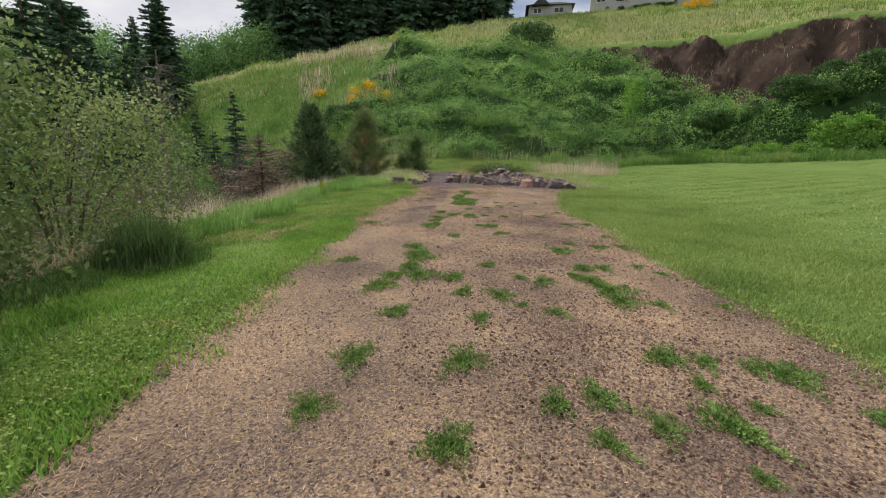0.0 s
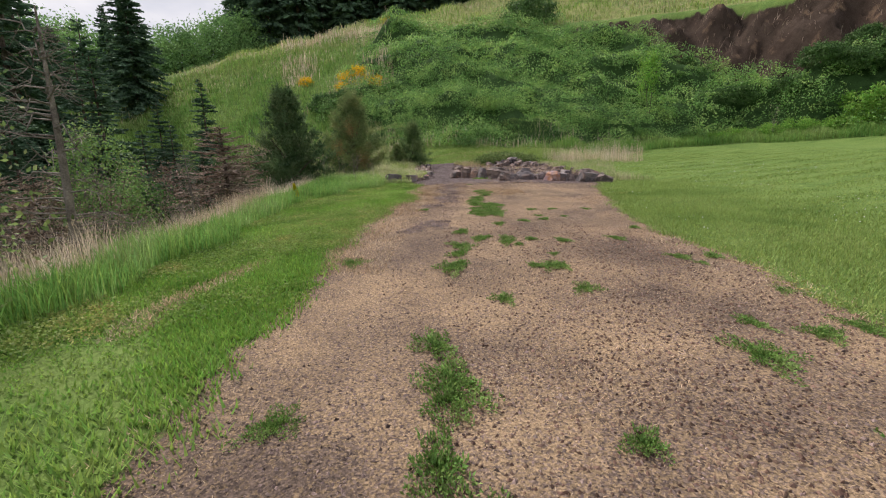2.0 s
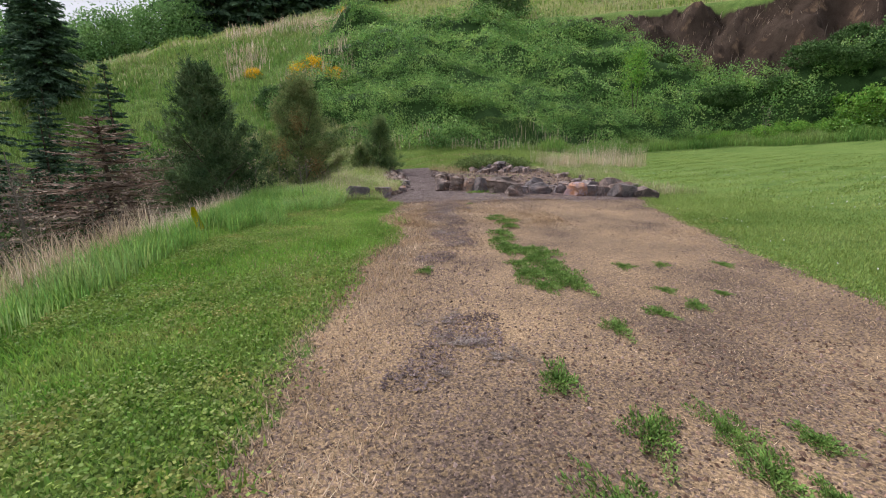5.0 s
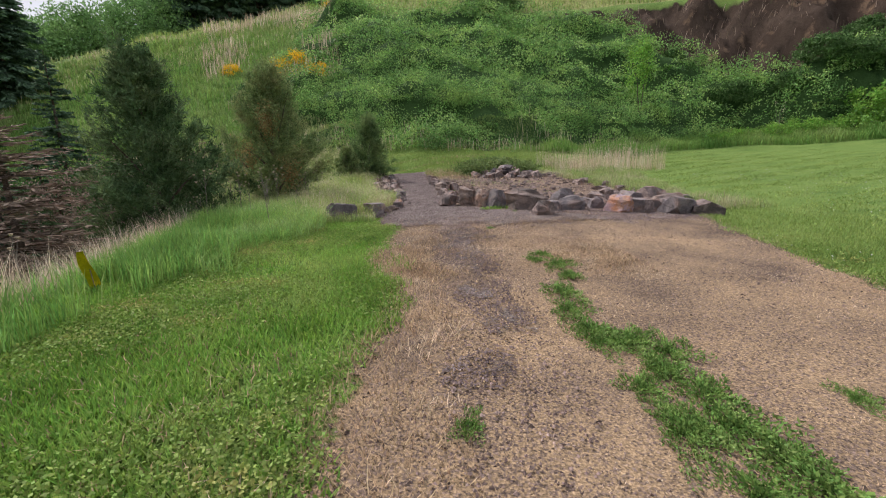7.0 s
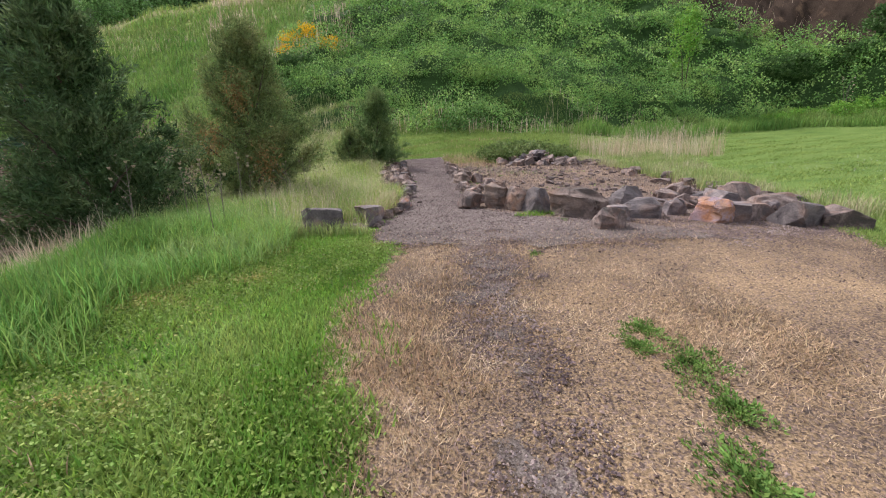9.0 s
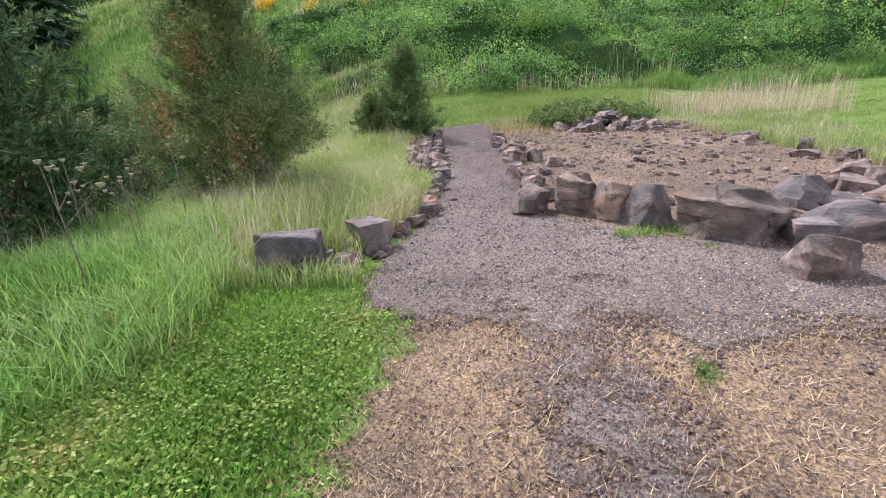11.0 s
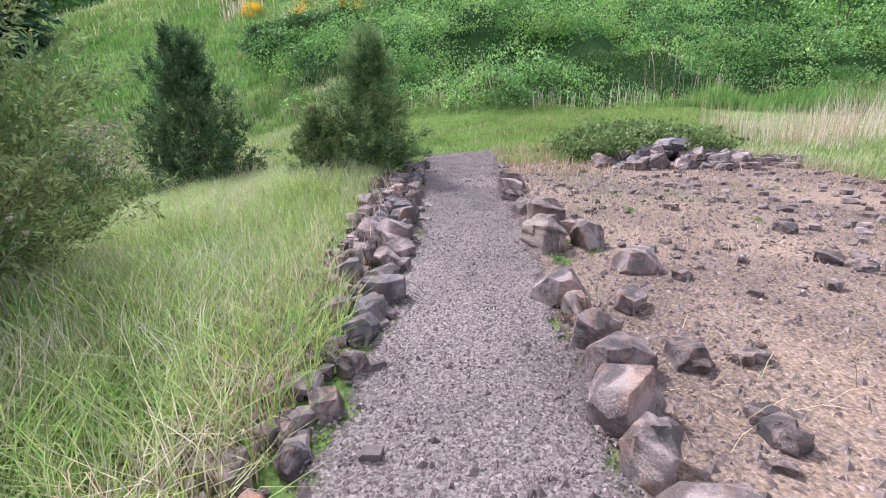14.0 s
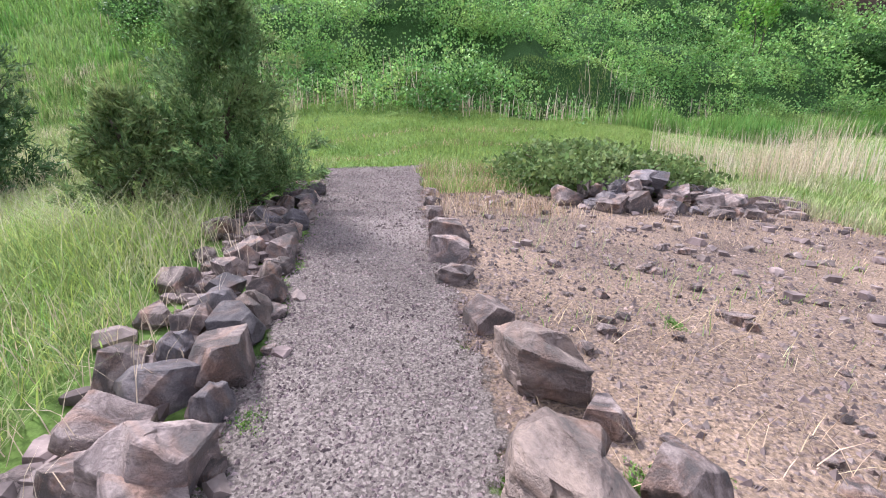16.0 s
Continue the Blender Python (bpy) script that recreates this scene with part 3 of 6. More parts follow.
def land(x, y):
    x, y = np.asarray(x, float), np.asarray(y, float)
    r, az = polar(x, y)
    near = -0.05 + 0.036 * np.clip(y, -30, 40) - 0.15 * ss((x - 1) / 5) + 0.02 * np.clip(x - 10, 0, 26)
    d = np.maximum(0, -4.1 - x)
    k = 0.12 + 0.33 * (1 - ss((y - 20) / 12))
    near = near - 4.5 * (1 - np.exp(-k * d / 4.5)) * ss((y + 25) / 10)
    near = near + 0.012 * wave(x, y, 2.2, 3) + 0.02 * wave(x, y, 0.8, 4)
    t = lambda tab: np.interp(az, HILL_AZ, tab)
    rf, rb, rr, rc = t(FOOT_R), t(BENCH_R), t(RIM_R), t(CREST_R)
    zf = t(FOOT_Z)
    zb, zr, zc = (1.25 + R * np.tan(np.radians(e)) for R, e in ((rb, t(BENCH_EL)), (rr, t(RIM_EL)), (rc, t(CREST_EL))))
    z = near + (zf - near) * ss((r - rf + 8) / 8)
    z = np.where(r > rf, zf + (zb - zf) * (r - rf) / (rb - rf), z)
    z = np.where(r > rb, zb + (zr - zb) * (r - rb) / (rr - rb), z)
    z = np.where(r > rr, zr + (zc - zr) * (r - rr) / (rc - rr), z)
    back = 1.25 + np.clip(r, 0, 97) * np.tan(np.radians(t(CREST_EL) - 0.15))
    z = np.where(r > rc, np.where(az > 4, back, zc + (back - zc) * ss(az / 4) - 0.6 * (1 - ss(az / 4)) * (1 - np.exp(-(r - rc) / 20))), z)
    cliff, meadow, shade, brush = zones(x, y)
    z = z + brush * (0.75 * wave(x, 1.6 * y, 0.85, 11) + 0.42 * wave(x, 1.5 * y, 2.0, 12) + 0.4)
    tier = np.sin((r + 1.6 * wave(x, y, 0.22, 17)) * 1.25)
    z = z + brush * 0.55 * tier * (0.6 + 0.5 * wave(x, y, 0.3, 18))
    z = z + brush * (1.5 * np.exp(-((x + 1) ** 2 + (y - 49) ** 2) / 7) + 1.3 * np.exp(-((x + 3) ** 2 + (y - 56) ** 2) / 14))
    z = z + cliff * (0.8 * wave(x, y, 1.3, 13) + 0.5 * np.abs(wave(x, y, 2.6, 14)) + 0.25 * wave(x, y, 5.5, 16) - 0.75)
    z = z + meadow * 0.2 * wave(x, y, 0.7, 15)
    front = ss((105 - np.abs(az)) / 25)
    return near + (z - near) * front


def gz(x, y):
    return float(land(np.array([x]), np.array([y]))[0])


def spaced(*legs):
    out = [legs[0][0]]
    for a, b, step in legs:
        n = max(1, int(round((b - a) / step)))
        out += list(a + (b - a) * (np.arange(n) + 1) / n)
    return np.array(out)


GX = spaced((-2500, -300, 550), (-300, -70, 23), (-70, -8, 0.62), (-8, 9, 0.12), (9, 60, 0.5), (60, 110, 2.5), (110, 300, 38), (300, 2500, 550))
GY = spaced((-2500, -300, 550), (-300, -20, 28), (-20, -3, 1), (-3, 31, 0.12), (31, 64, 0.4), (64, 105, 0.8), (105, 300, 28), (300, 2500, 550))
XX, YY = np.meshgrid(GX, GY)
ZZ = land(XX, YY)
nx, ny = len(GX), len(GY)
idx = np.arange(nx * ny).reshape(ny, nx)
quads = np.stack([idx[:-1, :-1], idx[:-1, 1:], idx[1:, 1:], idx[1:, :-1]], -1).reshape(-1, 4)
ground_me = mesh_np("ground", np.stack([XX, YY, ZZ], -1), quads, M_GROUND, True)
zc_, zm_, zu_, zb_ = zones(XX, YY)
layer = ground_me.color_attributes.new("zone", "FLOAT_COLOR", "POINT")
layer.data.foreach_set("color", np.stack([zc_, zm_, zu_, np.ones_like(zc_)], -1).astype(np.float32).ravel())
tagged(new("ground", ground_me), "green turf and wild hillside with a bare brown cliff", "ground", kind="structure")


# edges of the track, the gravel path and the stony plot
def track_left(y):
    return np.interp(y, [-5, 4.7, 9, 12.4, 14, 15.8, 17.5], [-1.72, -1.72, -1.6, -1.28, -0.85, -1.15, -0.8])


def track_right(y):
    return np.interp(y, [-5, 2.6, 5.1, 8, 10, 11.7, 14.2, 16.8, 19], [2.8, 2.7, 2.6, 2.9, 2.75, 3.0, 3.6, 4.3, 5.2])


def path_left(y):
    return np.interp(y, [17.4, 17.8, 18.4, 19.2, 20, 22, 25, 27, 28.5, 29.6, 31], [-1.0, -1.12, -1.18, -1.0, -0.7, -0.62, -0.68, -0.78, -0.86, -1.0, -1.3])


def path_right(y):
    return np.interp(y, [17.4, 17.8, 18.3, 18.8, 19.3, 19.8, 22, 25, 27.2, 28.5, 29.6, 31], [2.9, 2.6, 1.9, 1.1, 0.5, 0.3, 0.36, 0.38, 0.42, 0.5, 0.62, 0.8])


def rut(y):
    return np.interp(y, [3, 8, 11, 13, 15, 18], [-0.95, -0.72, -0.5, -0.25, -0.06, 0.0])


def track_margin(x, y):
    return np.minimum(np.minimum(x - track_left(y), track_right(y) - x), 19.3 - y)


def rut_margin(x, y):
    half = np.interp(y, [10.5, 12, 13, 15, 17, 18.5], [0.0, 0.04, 0.08, 0.05, 0.06, 0.4])
    return np.minimum(0.3 * (half - np.abs(x - rut(y))), np.minimum(0.15 * (y - 10.8), 0.3 * (18.8 - y))) - 0.02


def path_margin(x, y):
    walked = np.minimum(np.minimum(x - path_left(y), path_right(y) - x), np.minimum(0.3 * (y - 17.6), 30.2 - y))
    return np.maximum(walked, rut_margin(x, y)) + (0.2 * wave(x, y, 1.7, 28) + 0.1 * wave(x, y, 5.0, 29)) * ss((20 - y) / 1.5) * (0.25 + 0.5 * ss((y - 16) / 3))


def plot_margin(x, y):
    return np.minimum(np.minimum(x - 0.3, 5.5 + 0.25 * wave(x, y, 1.4, 25) - 0.12 * np.maximum(0, y - 25) - x), np.minimum(y - 18.4, 28.0 + 0.3 * wave(x, y, 1.1, 26) - y))


def on_track(x, y, soft=0.0):
    return track_margin(x, y) + 0.10 * wave(x, y, 3.0, 21) + 0.08 * wave(x, y, 9.0, 22) > -soft


def on_path(x, y, soft=0.0):
    return path_margin(x, y) + 0.05 * wave(x, y, 4.0, 23) + 0.04 * wave(x, y, 11.0, 24) > -soft


def on_plot(x, y, soft=0.0):
    return plot_margin(x, y) + 0.1 * wave(x, y, 5.0, 27) > -soft


def sheet(name, box, step, margin, width, lift, material):
    x0, x1, y0, y1 = box
    xs, ys = np.arange(x0, x1, step), np.arange(y0, y1, step)
    X, Y = np.meshgrid(xs, ys)
    Z = land(X, Y) + lift
    i = np.arange(X.size).reshape(X.shape)
    q = np.stack([i[:-1, :-1], i[:-1, 1:], i[1:, 1:], i[1:, :-1]], -1).reshape(-1, 4)
    cx, cy = (X[:-1, :-1] + step / 2).ravel(), (Y[:-1, :-1] + step / 2).ravel()
    q = q[margin(cx, cy) > -width]
    used, inv = np.unique(q.ravel(), return_inverse=True)
    V = np.stack([X, Y, Z], -1).reshape(-1, 3)[used]
    me = mesh_np(name, V, inv.reshape(-1, 4), material, True)
    me.attributes.new("core", "FLOAT", "POINT").data.foreach_set("value", np.clip(0.5 + margin(V[:, 0], V[:, 1]) / width, 0, 1.6).astype(np.float32))
    return new(name, me)


tagged(sheet("road", (-3, 6.6, -3, 20), 0.06, track_margin, 0.45, 0.010, M_ROAD), "brown gravel track overgrown with dead grass", "track", kind="structure")
tagged(sheet("plot_soil", (-0.4, 7, 17.6, 29.8), 0.07, plot_margin, 0.5, 0.016, M_SOIL), "stony bare brown soil with dry litter", "bare soil", kind="structure")
tagged(sheet("path", (-2.2, 3.4, 8.0, 31.2), 0.05, path_margin, 0.36, 0.024, M_PATH), "narrow grey crushed gravel footpath", "footpath", kind="structure")


# ---- scatter helpers ----
def spread(n, box, keep, seed):
    r = np.random.default_rng(seed)
    x, y = r.uniform(box[0], box[1], n), r.uniform(box[2], box[3], n)
    k = keep(x, y)
    return x[k], y[k]


def blades(name, x, y, z, height, width, lean, material, seed, label, category, tall=False, flat=0.0):
    """Grass: every blade a bent, pointed strip."""
    r = np.random.default_rng(seed)
    n = len(x)
    a = r.uniform(0, math.tau, n)
    h = np.asarray(height) * r.uniform(0.5, 1.2, n) * np.clip(1 + 0.3 * wave(x, y, 2.3, 90) + 0.25 * wave(x, y, 0.7, 91), 0.35, 1.7)
    ln_ = np.asarray(lean) * r.uniform(0.2, 1.3, n) * h
    d = np.stack([np.cos(a), np.sin(a), np.zeros(n)], -1)
    s = np.stack([-np.sin(a), np.cos(a), np.zeros(n)], -1) * (np.asarray(width) * r.uniform(0.6, 1.3, n))[:, None] / 2
    base = np.stack([x, y, z], -1)
    up = np.array([0, 0, 1.0])
    tip = base + d * ln_[:, None] + up * h[:, None]
    if tall:
        mid = base + d * (ln_ * 0.38)[:, None] + up * (h * 0.62)[:, None]
        V = np.stack([base - s, base + s, mid + s * 0.75, mid - s * 0.75, tip], 1).reshape(-1, 3)
        o = np.arange(n)[:, None] * 5
        F = np.concatenate([o + [0, 1, 2], o + [0, 2, 3], o + [3, 2, 4]])
    else:
        V = np.stack([base - s, base + s, tip], 1).reshape(-1, 3)
        F = np.arange(n * 3).reshape(-1, 3)
    ob = new(name, mesh_np(name, V, F, material))
    return tagged(ob, label, category, kind="stuff")


def kites(P, D, L, W, seed):
    """Leaves or sprigs: kites from P along D, L long and W wide, as vertices and faces."""
    r = np.random.default_rng(seed)
    n = len(P)
    D = D / np.maximum(1e-6, np.linalg.norm(D, axis=1))[:, None]
    q = r.normal(size=(n, 3))
    S = np.cross(D, q)
    S = S / np.maximum(1e-6, np.linalg.norm(S, axis=1))[:, None] * (np.asarray(W) / 2 * np.ones(n))[:, None]
    L = (np.asarray(L) * np.ones(n))[:, None]
    m = P + D * L * 0.45
    V = np.stack([P, m + S, P + D * L, m - S], 1).reshape(-1, 3)
    return V, np.arange(n * 4).reshape(-1, 4)


def tube(points, radii, sides=6):
    """A tapered limb along points, as vertices and triangles."""
    V, F = [], []
    for i, (p, rad) in enumerate(zip(points, radii)):
        p = Vector(p)
        nxt, prv = Vector(points[min(i + 1, len(points) - 1)]), Vector(points[max(i - 1, 0)])
        t = (nxt - prv).normalized()
        u = t.cross(Vector((0.3, 0.9, 0.2))).normalized()
        v = t.cross(u)
        for k in range(sides):
            a = math.tau * k / sides
            V.append(p + (u * math.cos(a) + v * math.sin(a)) * rad)
    for i in range(len(points) - 1):
        for k in range(sides):
            a, b = i * sides + k, i * sides + (k + 1) % sides
            F += [(a, b, b + sides), (a, b + sides, a + sides)]
    return [tuple(v) for v in V], F


def tubes_mesh(name, limbs, material):
    V, F = [], []
    for pts, rad in limbs:
        v, f = tube(pts, rad)
        F += [tuple(i + len(V) for i in t) for t in f]
        V += v
    return mesh_np(name, V, F, material, True)


# ---- trees and shrubs ----
def conifer(h, r, whorls, seed, material, sprig=0.3, bare=0.06, droop=0.25, label="", category="conifer tree", dense=26, gaps=0.12, shape=0.85, wide=0.3, limbs_seen=False):
    """Whorls of flat drooping boughs round a tapered trunk, each bough a spray of twigs, some missing."""
    rg = np.random.default_rng(seed)
    root = new("conifer_tree")
    under(new("trunk", tubes_mesh("trunk", [([(0, 0, -0.5), (0.05, 0, h * 0.4), (0, 0.04, h * 0.985)], [0.016 * h, 0.01 * h, 0.0015 * h])], M_BARK)), root)
    P, D, L, boughs = [], [], [], []
    for i in range(whorls):
        f = bare + (0.985 - bare) * ((i + rg.uniform(-0.7, 0.7)) / whorls)
        f = min(max(f, bare), 0.985)
        arms = int(rg.integers(5, 8)) if f < 0.85 else 5
        turn = rg.uniform(0, math.tau)
        for k in range(arms):
            if rg.random() < gaps:
                continue
            a = turn + math.tau * k / arms + rg.normal(0, 0.25)
            g = min(max(f + rg.normal(0, 0.35) / whorls, bare), 0.985)
            reach = (r * (1 - g) ** shape + 0.02 * r) * rg.uniform(0.62, 1.18)
            m = max(5, int(dense * (0.25 + reach / r)))
            q = rg.random(m) ** 0.75
            lift = (g - 0.55) * 0.7
            z = g * h + reach * (lift * q - droop * q * q + 0.16 * q ** 4) + rg.normal(0, 0.03 * sprig, m)
            side = np.where(rg.random(m) < 0.5, -1.0, 1.0) * rg.uniform(0.25, 1.15, m)
            spread_ = rg.normal(0, 0.05, m) * reach
            P.append(np.stack([np.cos(a) * reach * q - np.sin(a) * spread_, np.sin(a) * reach * q + np.cos(a) * spread_, z], -1))
            D.append(np.stack([np.cos(a + side), np.sin(a + side), lift - droop * 0.9 + rg.normal(0, 0.22, m)], -1))
            L.append(sprig * rg.uniform(0.6, 1.25, m) * (1.15 - 0.5 * q) * min(1.0, 0.45 + reach / r))
            if limbs_seen:
                boughs.append(([(0, 0, g * h), (np.cos(a) * reach * 0.5, np.sin(a) * reach * 0.5, g * h + reach * (lift * 0.5 - droop * 0.25)), (np.cos(a) * reach, np.sin(a) * reach, g * h + reach * (lift - droop + 0.16))], [0.018, 0.01, 0.003]))
    P, D, L = np.concatenate(P), np.concatenate(D), np.concatenate(L)
    V, F = kites(P, D, L, L * wide, seed + 1)
    under(new("crown", mesh_np("crown", V, F, material)), root)
    if boughs:
        under(new("bough", tubes_mesh("bough", boughs, M_BARK)), root)
    root["tall"] = h
    return tagged(root, label, category)


def juniper(h, r, n, seed, material, label, sprig=0.1, lobes=9, taper=0.8):
    """Steep limbs that end in ragged plumes; every plume a foxtail of short sprigs."""
    rg = np.random.default_rng(seed)
    root = new("juniper_bush")
    count = lobes * 14
    f = np.sort(np.concatenate([rg.random(count - 16) ** 1.1 * 0.9, np.linspace(0.8, 0.97, 16)]))
    az = np.arange(count) * 2.399 + rg.normal(0, 0.35, count)
    lobe = 1 + 0.14 * np.sin(2 * az + seed) + 0.13 * np.sin(3 * az + 7 * f + seed)
    env = r * (1 - f) ** taper * np.minimum(1, 0.72 + 1.6 * f) * lobe
    steep = np.radians(np.clip(26 + 40 * f + 25 * f ** 6 + rg.normal(0, 9, count), 8, 84))
    out_ = np.maximum(0.05 * r, env * rg.uniform(0.62, 1.14, count))
    long = np.minimum(out_ / np.cos(steep), 0.55 * h)
    way = np.stack([np.cos(az) * np.cos(steep), np.sin(az) * np.cos(steep), np.sin(steep)], -1)
    foot = np.stack([np.cos(az) * 0.03, np.sin(az) * 0.03, np.maximum(0.02 * h, f * h - 0.75 * long * np.sin(steep))], -1)
    room = np.maximum(0.1, (h * 1.02 - foot[:, 2]) / np.maximum(0.2, way[:, 2]))
    long = np.minimum(long, room)
    for i in range(0, count, max(1, count // 12)):
        one = ([tuple(foot[i] - np.array([0, 0, 0.1])), tuple(foot[i] + way[i] * long[i] * 0.5), tuple(foot[i] + way[i] * long[i] * 0.92)], [0.03, 0.018, 0.004])
        under(new("stem", tubes_mesh("stem", [one], M_BARK)), root)
    each, plumes = 30, max(8, n // (30 * count))
    t = 0.18 + 0.82 * rg.random((count, plumes)) ** 0.7
    B = foot[:, None] + way[:, None] * (long[:, None] * t)[..., None]
    loose = rg.normal(size=(count, plumes, 3))
    axis = way[:, None] * 0.75 + loose * 0.5 + np.array([0, 0, 0.28])
    axis /= np.linalg.norm(axis, axis=2)[..., None]
    length = rg.uniform(0.14, 0.34, (count, plumes)) * r ** 0.7 * (1.1 - 0.35 * t)
    B, axis, length = B.reshape(-1, 3), axis.reshape(-1, 3), length.reshape(-1)
    m = len(B)
    q = rg.random((m, each))
    P = B[:, None] + axis[:, None] * (q * length[:, None])[..., None] + rg.normal(size=(m, each, 3)) * (0.16 * length[:, None] * (1 - 0.8 * q))[..., None]
    P = P.reshape(-1, 3)
    P[:, 2] = np.maximum(P[:, 2], 0.02)
    D = (axis[:, None] + rg.normal(size=(m, each, 3)) * 0.5).reshape(-1, 3)
    V, F = kites(P, D, sprig * rg.uniform(0.4, 1.0, len(P)), sprig * 0.19, seed + 1)
    under(new("crown", mesh_np("crown", V, F, material)), root)
    return tagged(root, label, "juniper bush")


def leafy(name, h, r, clumps, leaves, leaf, seed, material, label, category, stems=7, low=0.1, bark=None, stem_r=0.02):
    rg = np.random.default_rng(seed)
    root = new(name)
    limbs, ends = [], []
    for i in range(stems):
        a = math.tau * i / stems + rg.uniform(-0.4, 0.4)
        o = r * rg.uniform(0.25, 0.8)
        t = h * rg.uniform(0.7, 0.98)
        limbs.append(([(0.05 * math.cos(a), 0.05 * math.sin(a), -0.15), (math.cos(a) * o * 0.35, math.sin(a) * o * 0.35, t * 0.5), (math.cos(a) * o, math.sin(a) * o, t)], [stem_r, stem_r * 0.7, stem_r * 0.2]))
        ends.append((o * math.cos(a), o * math.sin(a), t))
    for one in limbs:
        under(new("stem", tubes_mesh("stem", [one], bark or M_BARK)), root)
    fz = rg.uniform(low, 1, clumps)
    rad = r * np.sqrt(np.clip(1 - ((fz - 0.45) / 0.62) ** 2, 0.03, 1)) * rg.uniform(0.25, 1.05, clumps) ** 0.6
    a = rg.uniform(0, math.tau, clumps)
    C = np.stack([np.cos(a) * rad, np.sin(a) * rad, fz * h], -1)
    P = np.repeat(C, leaves, 0) + rg.normal(size=(clumps * leaves, 3)) * np.array([0.13 * r, 0.13 * r, 0.075 * h])
    P[:, 2] = np.maximum(P[:, 2], 0.02)
    D = rg.normal(size=P.shape) + np.array([0, 0, 0.3])
    V, F = kites(P, D, leaf * rg.uniform(0.6, 1.3, len(P)), leaf * 0.6, seed + 1)
    under(new("crown", mesh_np("crown", V, F, material)), root)
    return tagged(root, label, category)


def put(ob, x, y, turn=0.0, sink=0.0, tilt=(0, 0), size=1.0):
    ob.matrix_world = pose(x, y, gz(x, y) - sink, tilt[0], tilt[1], turn) @ Matrix.Scale(size, 4)
    return ob


def again(ob, x, y, turn=0.0, sink=0.0, size=1.0, label="", group=""):
    c = copy_thing(ob, pose(x, y, gz(x, y) - sink, 0, 0, turn))
    c.scale = (size, size, size)
    return tagged(c, label, group=group)


def grown(ob, x, y, top, turn=0.0, sink=0.2, squat=1.0):
    """Stands a tree so that its tip reaches the height top."""
    k = (top - gz(x, y) + sink) / ob["tall"]
    ob.matrix_world = pose(x, y, gz(x, y) - sink, 0, 0, turn) @ Matrix.Diagonal((k * squat, k * squat, k, 1))
    return ob


def grown_again(ob, x, y, top, turn=0.0, sink=0.2, squat=1.0, label="", group=""):
    c = tagged(copy_thing(ob, Matrix.Identity(4)), label, group=group)
    c["tall"] = ob["tall"]
    return grown(c, x, y, top, turn, sink, squat)


# junipers beside the footpath
put(juniper(3.85, 1.75, 62000, 101, M_JUNIPER, "tall dark green juniper on the grassy bank", sprig=0.13, lobes=11, taper=0.85), -5.5, 20.2, 20, 0.1, (0, -4))
patchy = put(juniper(3.3, 1.4, 105000, 104, M_JUNIPER_OLIVE, "olive green juniper with brown patches above dry grass", sprig=0.078, lobes=11, taper=0.7), -3.75, 22.0, 70, 0.1)
rg = np.random.default_rng(105)
for x, y, z, n in ((0.1, -0.72, 2.0, 500), (-0.35, -0.95, 1.25, 380), (0.55, -0.95, 0.8, 460)):
    c, d = math.cos(radians(-70)), math.sin(radians(-70))
    P = np.array([x * c - y * d, x * d + y * c, z]) + rg.normal(size=(n, 3)) * np.array([0.13, 0.13, 0.2])
    V, F = kites(P, rg.normal(size=(n, 3)) + np.array([0, 0, -0.6]), rg.uniform(0.04, 0.1, n), 0.014, 106)
    tagged(under(new("dead_spray", mesh_np("dead_spray", V, F, M_WITHERED)), patchy), "withered orange brown sprays", kind="stuff")
put(juniper(2.3, 0.95, 60000, 107, M_JUNIPER_LIGHT, "small green juniper at the edge of the footpath", sprig=0.085, lobes=10, taper=0.85), -1.75, 27.0, 140, 0.05, (0, -5))
put(juniper(1.15, 0.6, 22000, 109, M_JUNIPER_OLIVE, "low yellowish green juniper beside a taller one", sprig=0.09, lobes=6, taper=0.6), -2.35, 26.4, 10, 0.05)
put(juniper(3.3, 1.5, 42000, 113, M_JUNIPER, "dark green juniper standing down the grassy slope", sprig=0.12, lobes=9, taper=0.75), -5.2, 27.9, 200, 0.55)

# the leafy bush and the grass clump by the verge
put(leafy("willow_bush", 2.95, 1.7, 230, 70, 0.065, 111, M_WILLOW, "loose olive green leafy bush on the verge", "bush", stems=9, low=0.06), -5.35, 6.3, 0, 0.1)

# added bush, mostly out of view, set close so its shadow darkens the verge
put(leafy("willow_bush", 3.2, 1.5, 150, 75, 0.08, 115, M_OLIVE, "olive green leafy bush added at the edge of view to shade the verge", "bush", stems=8, low=0.06), -4.95, 3.7, 0, 0.1)

# conifers in the hollow and on the skyline
spruce = conifer(8.0, 1.9, 30, 121, M_SPRUCE, 0.26, label="young dark green spruce with layered boughs in the hollow", droop=0.22, dense=125, gaps=0.2, shape=0.8, wide=0.42)
grown(spruce, -12.8, 28.6, 6.0, 0)
dead = conifer(4.4, 1.75, 30, 123, M_DEADWOOD, 0.2, label="dead reddish brown conifer in the hollow", droop=0.1, dense=62, gaps=0.25, shape=0.7, wide=0.2, limbs_seen=True)
grown(dead, -7.5, 18.8, 2.75, 0, squat=1.7)
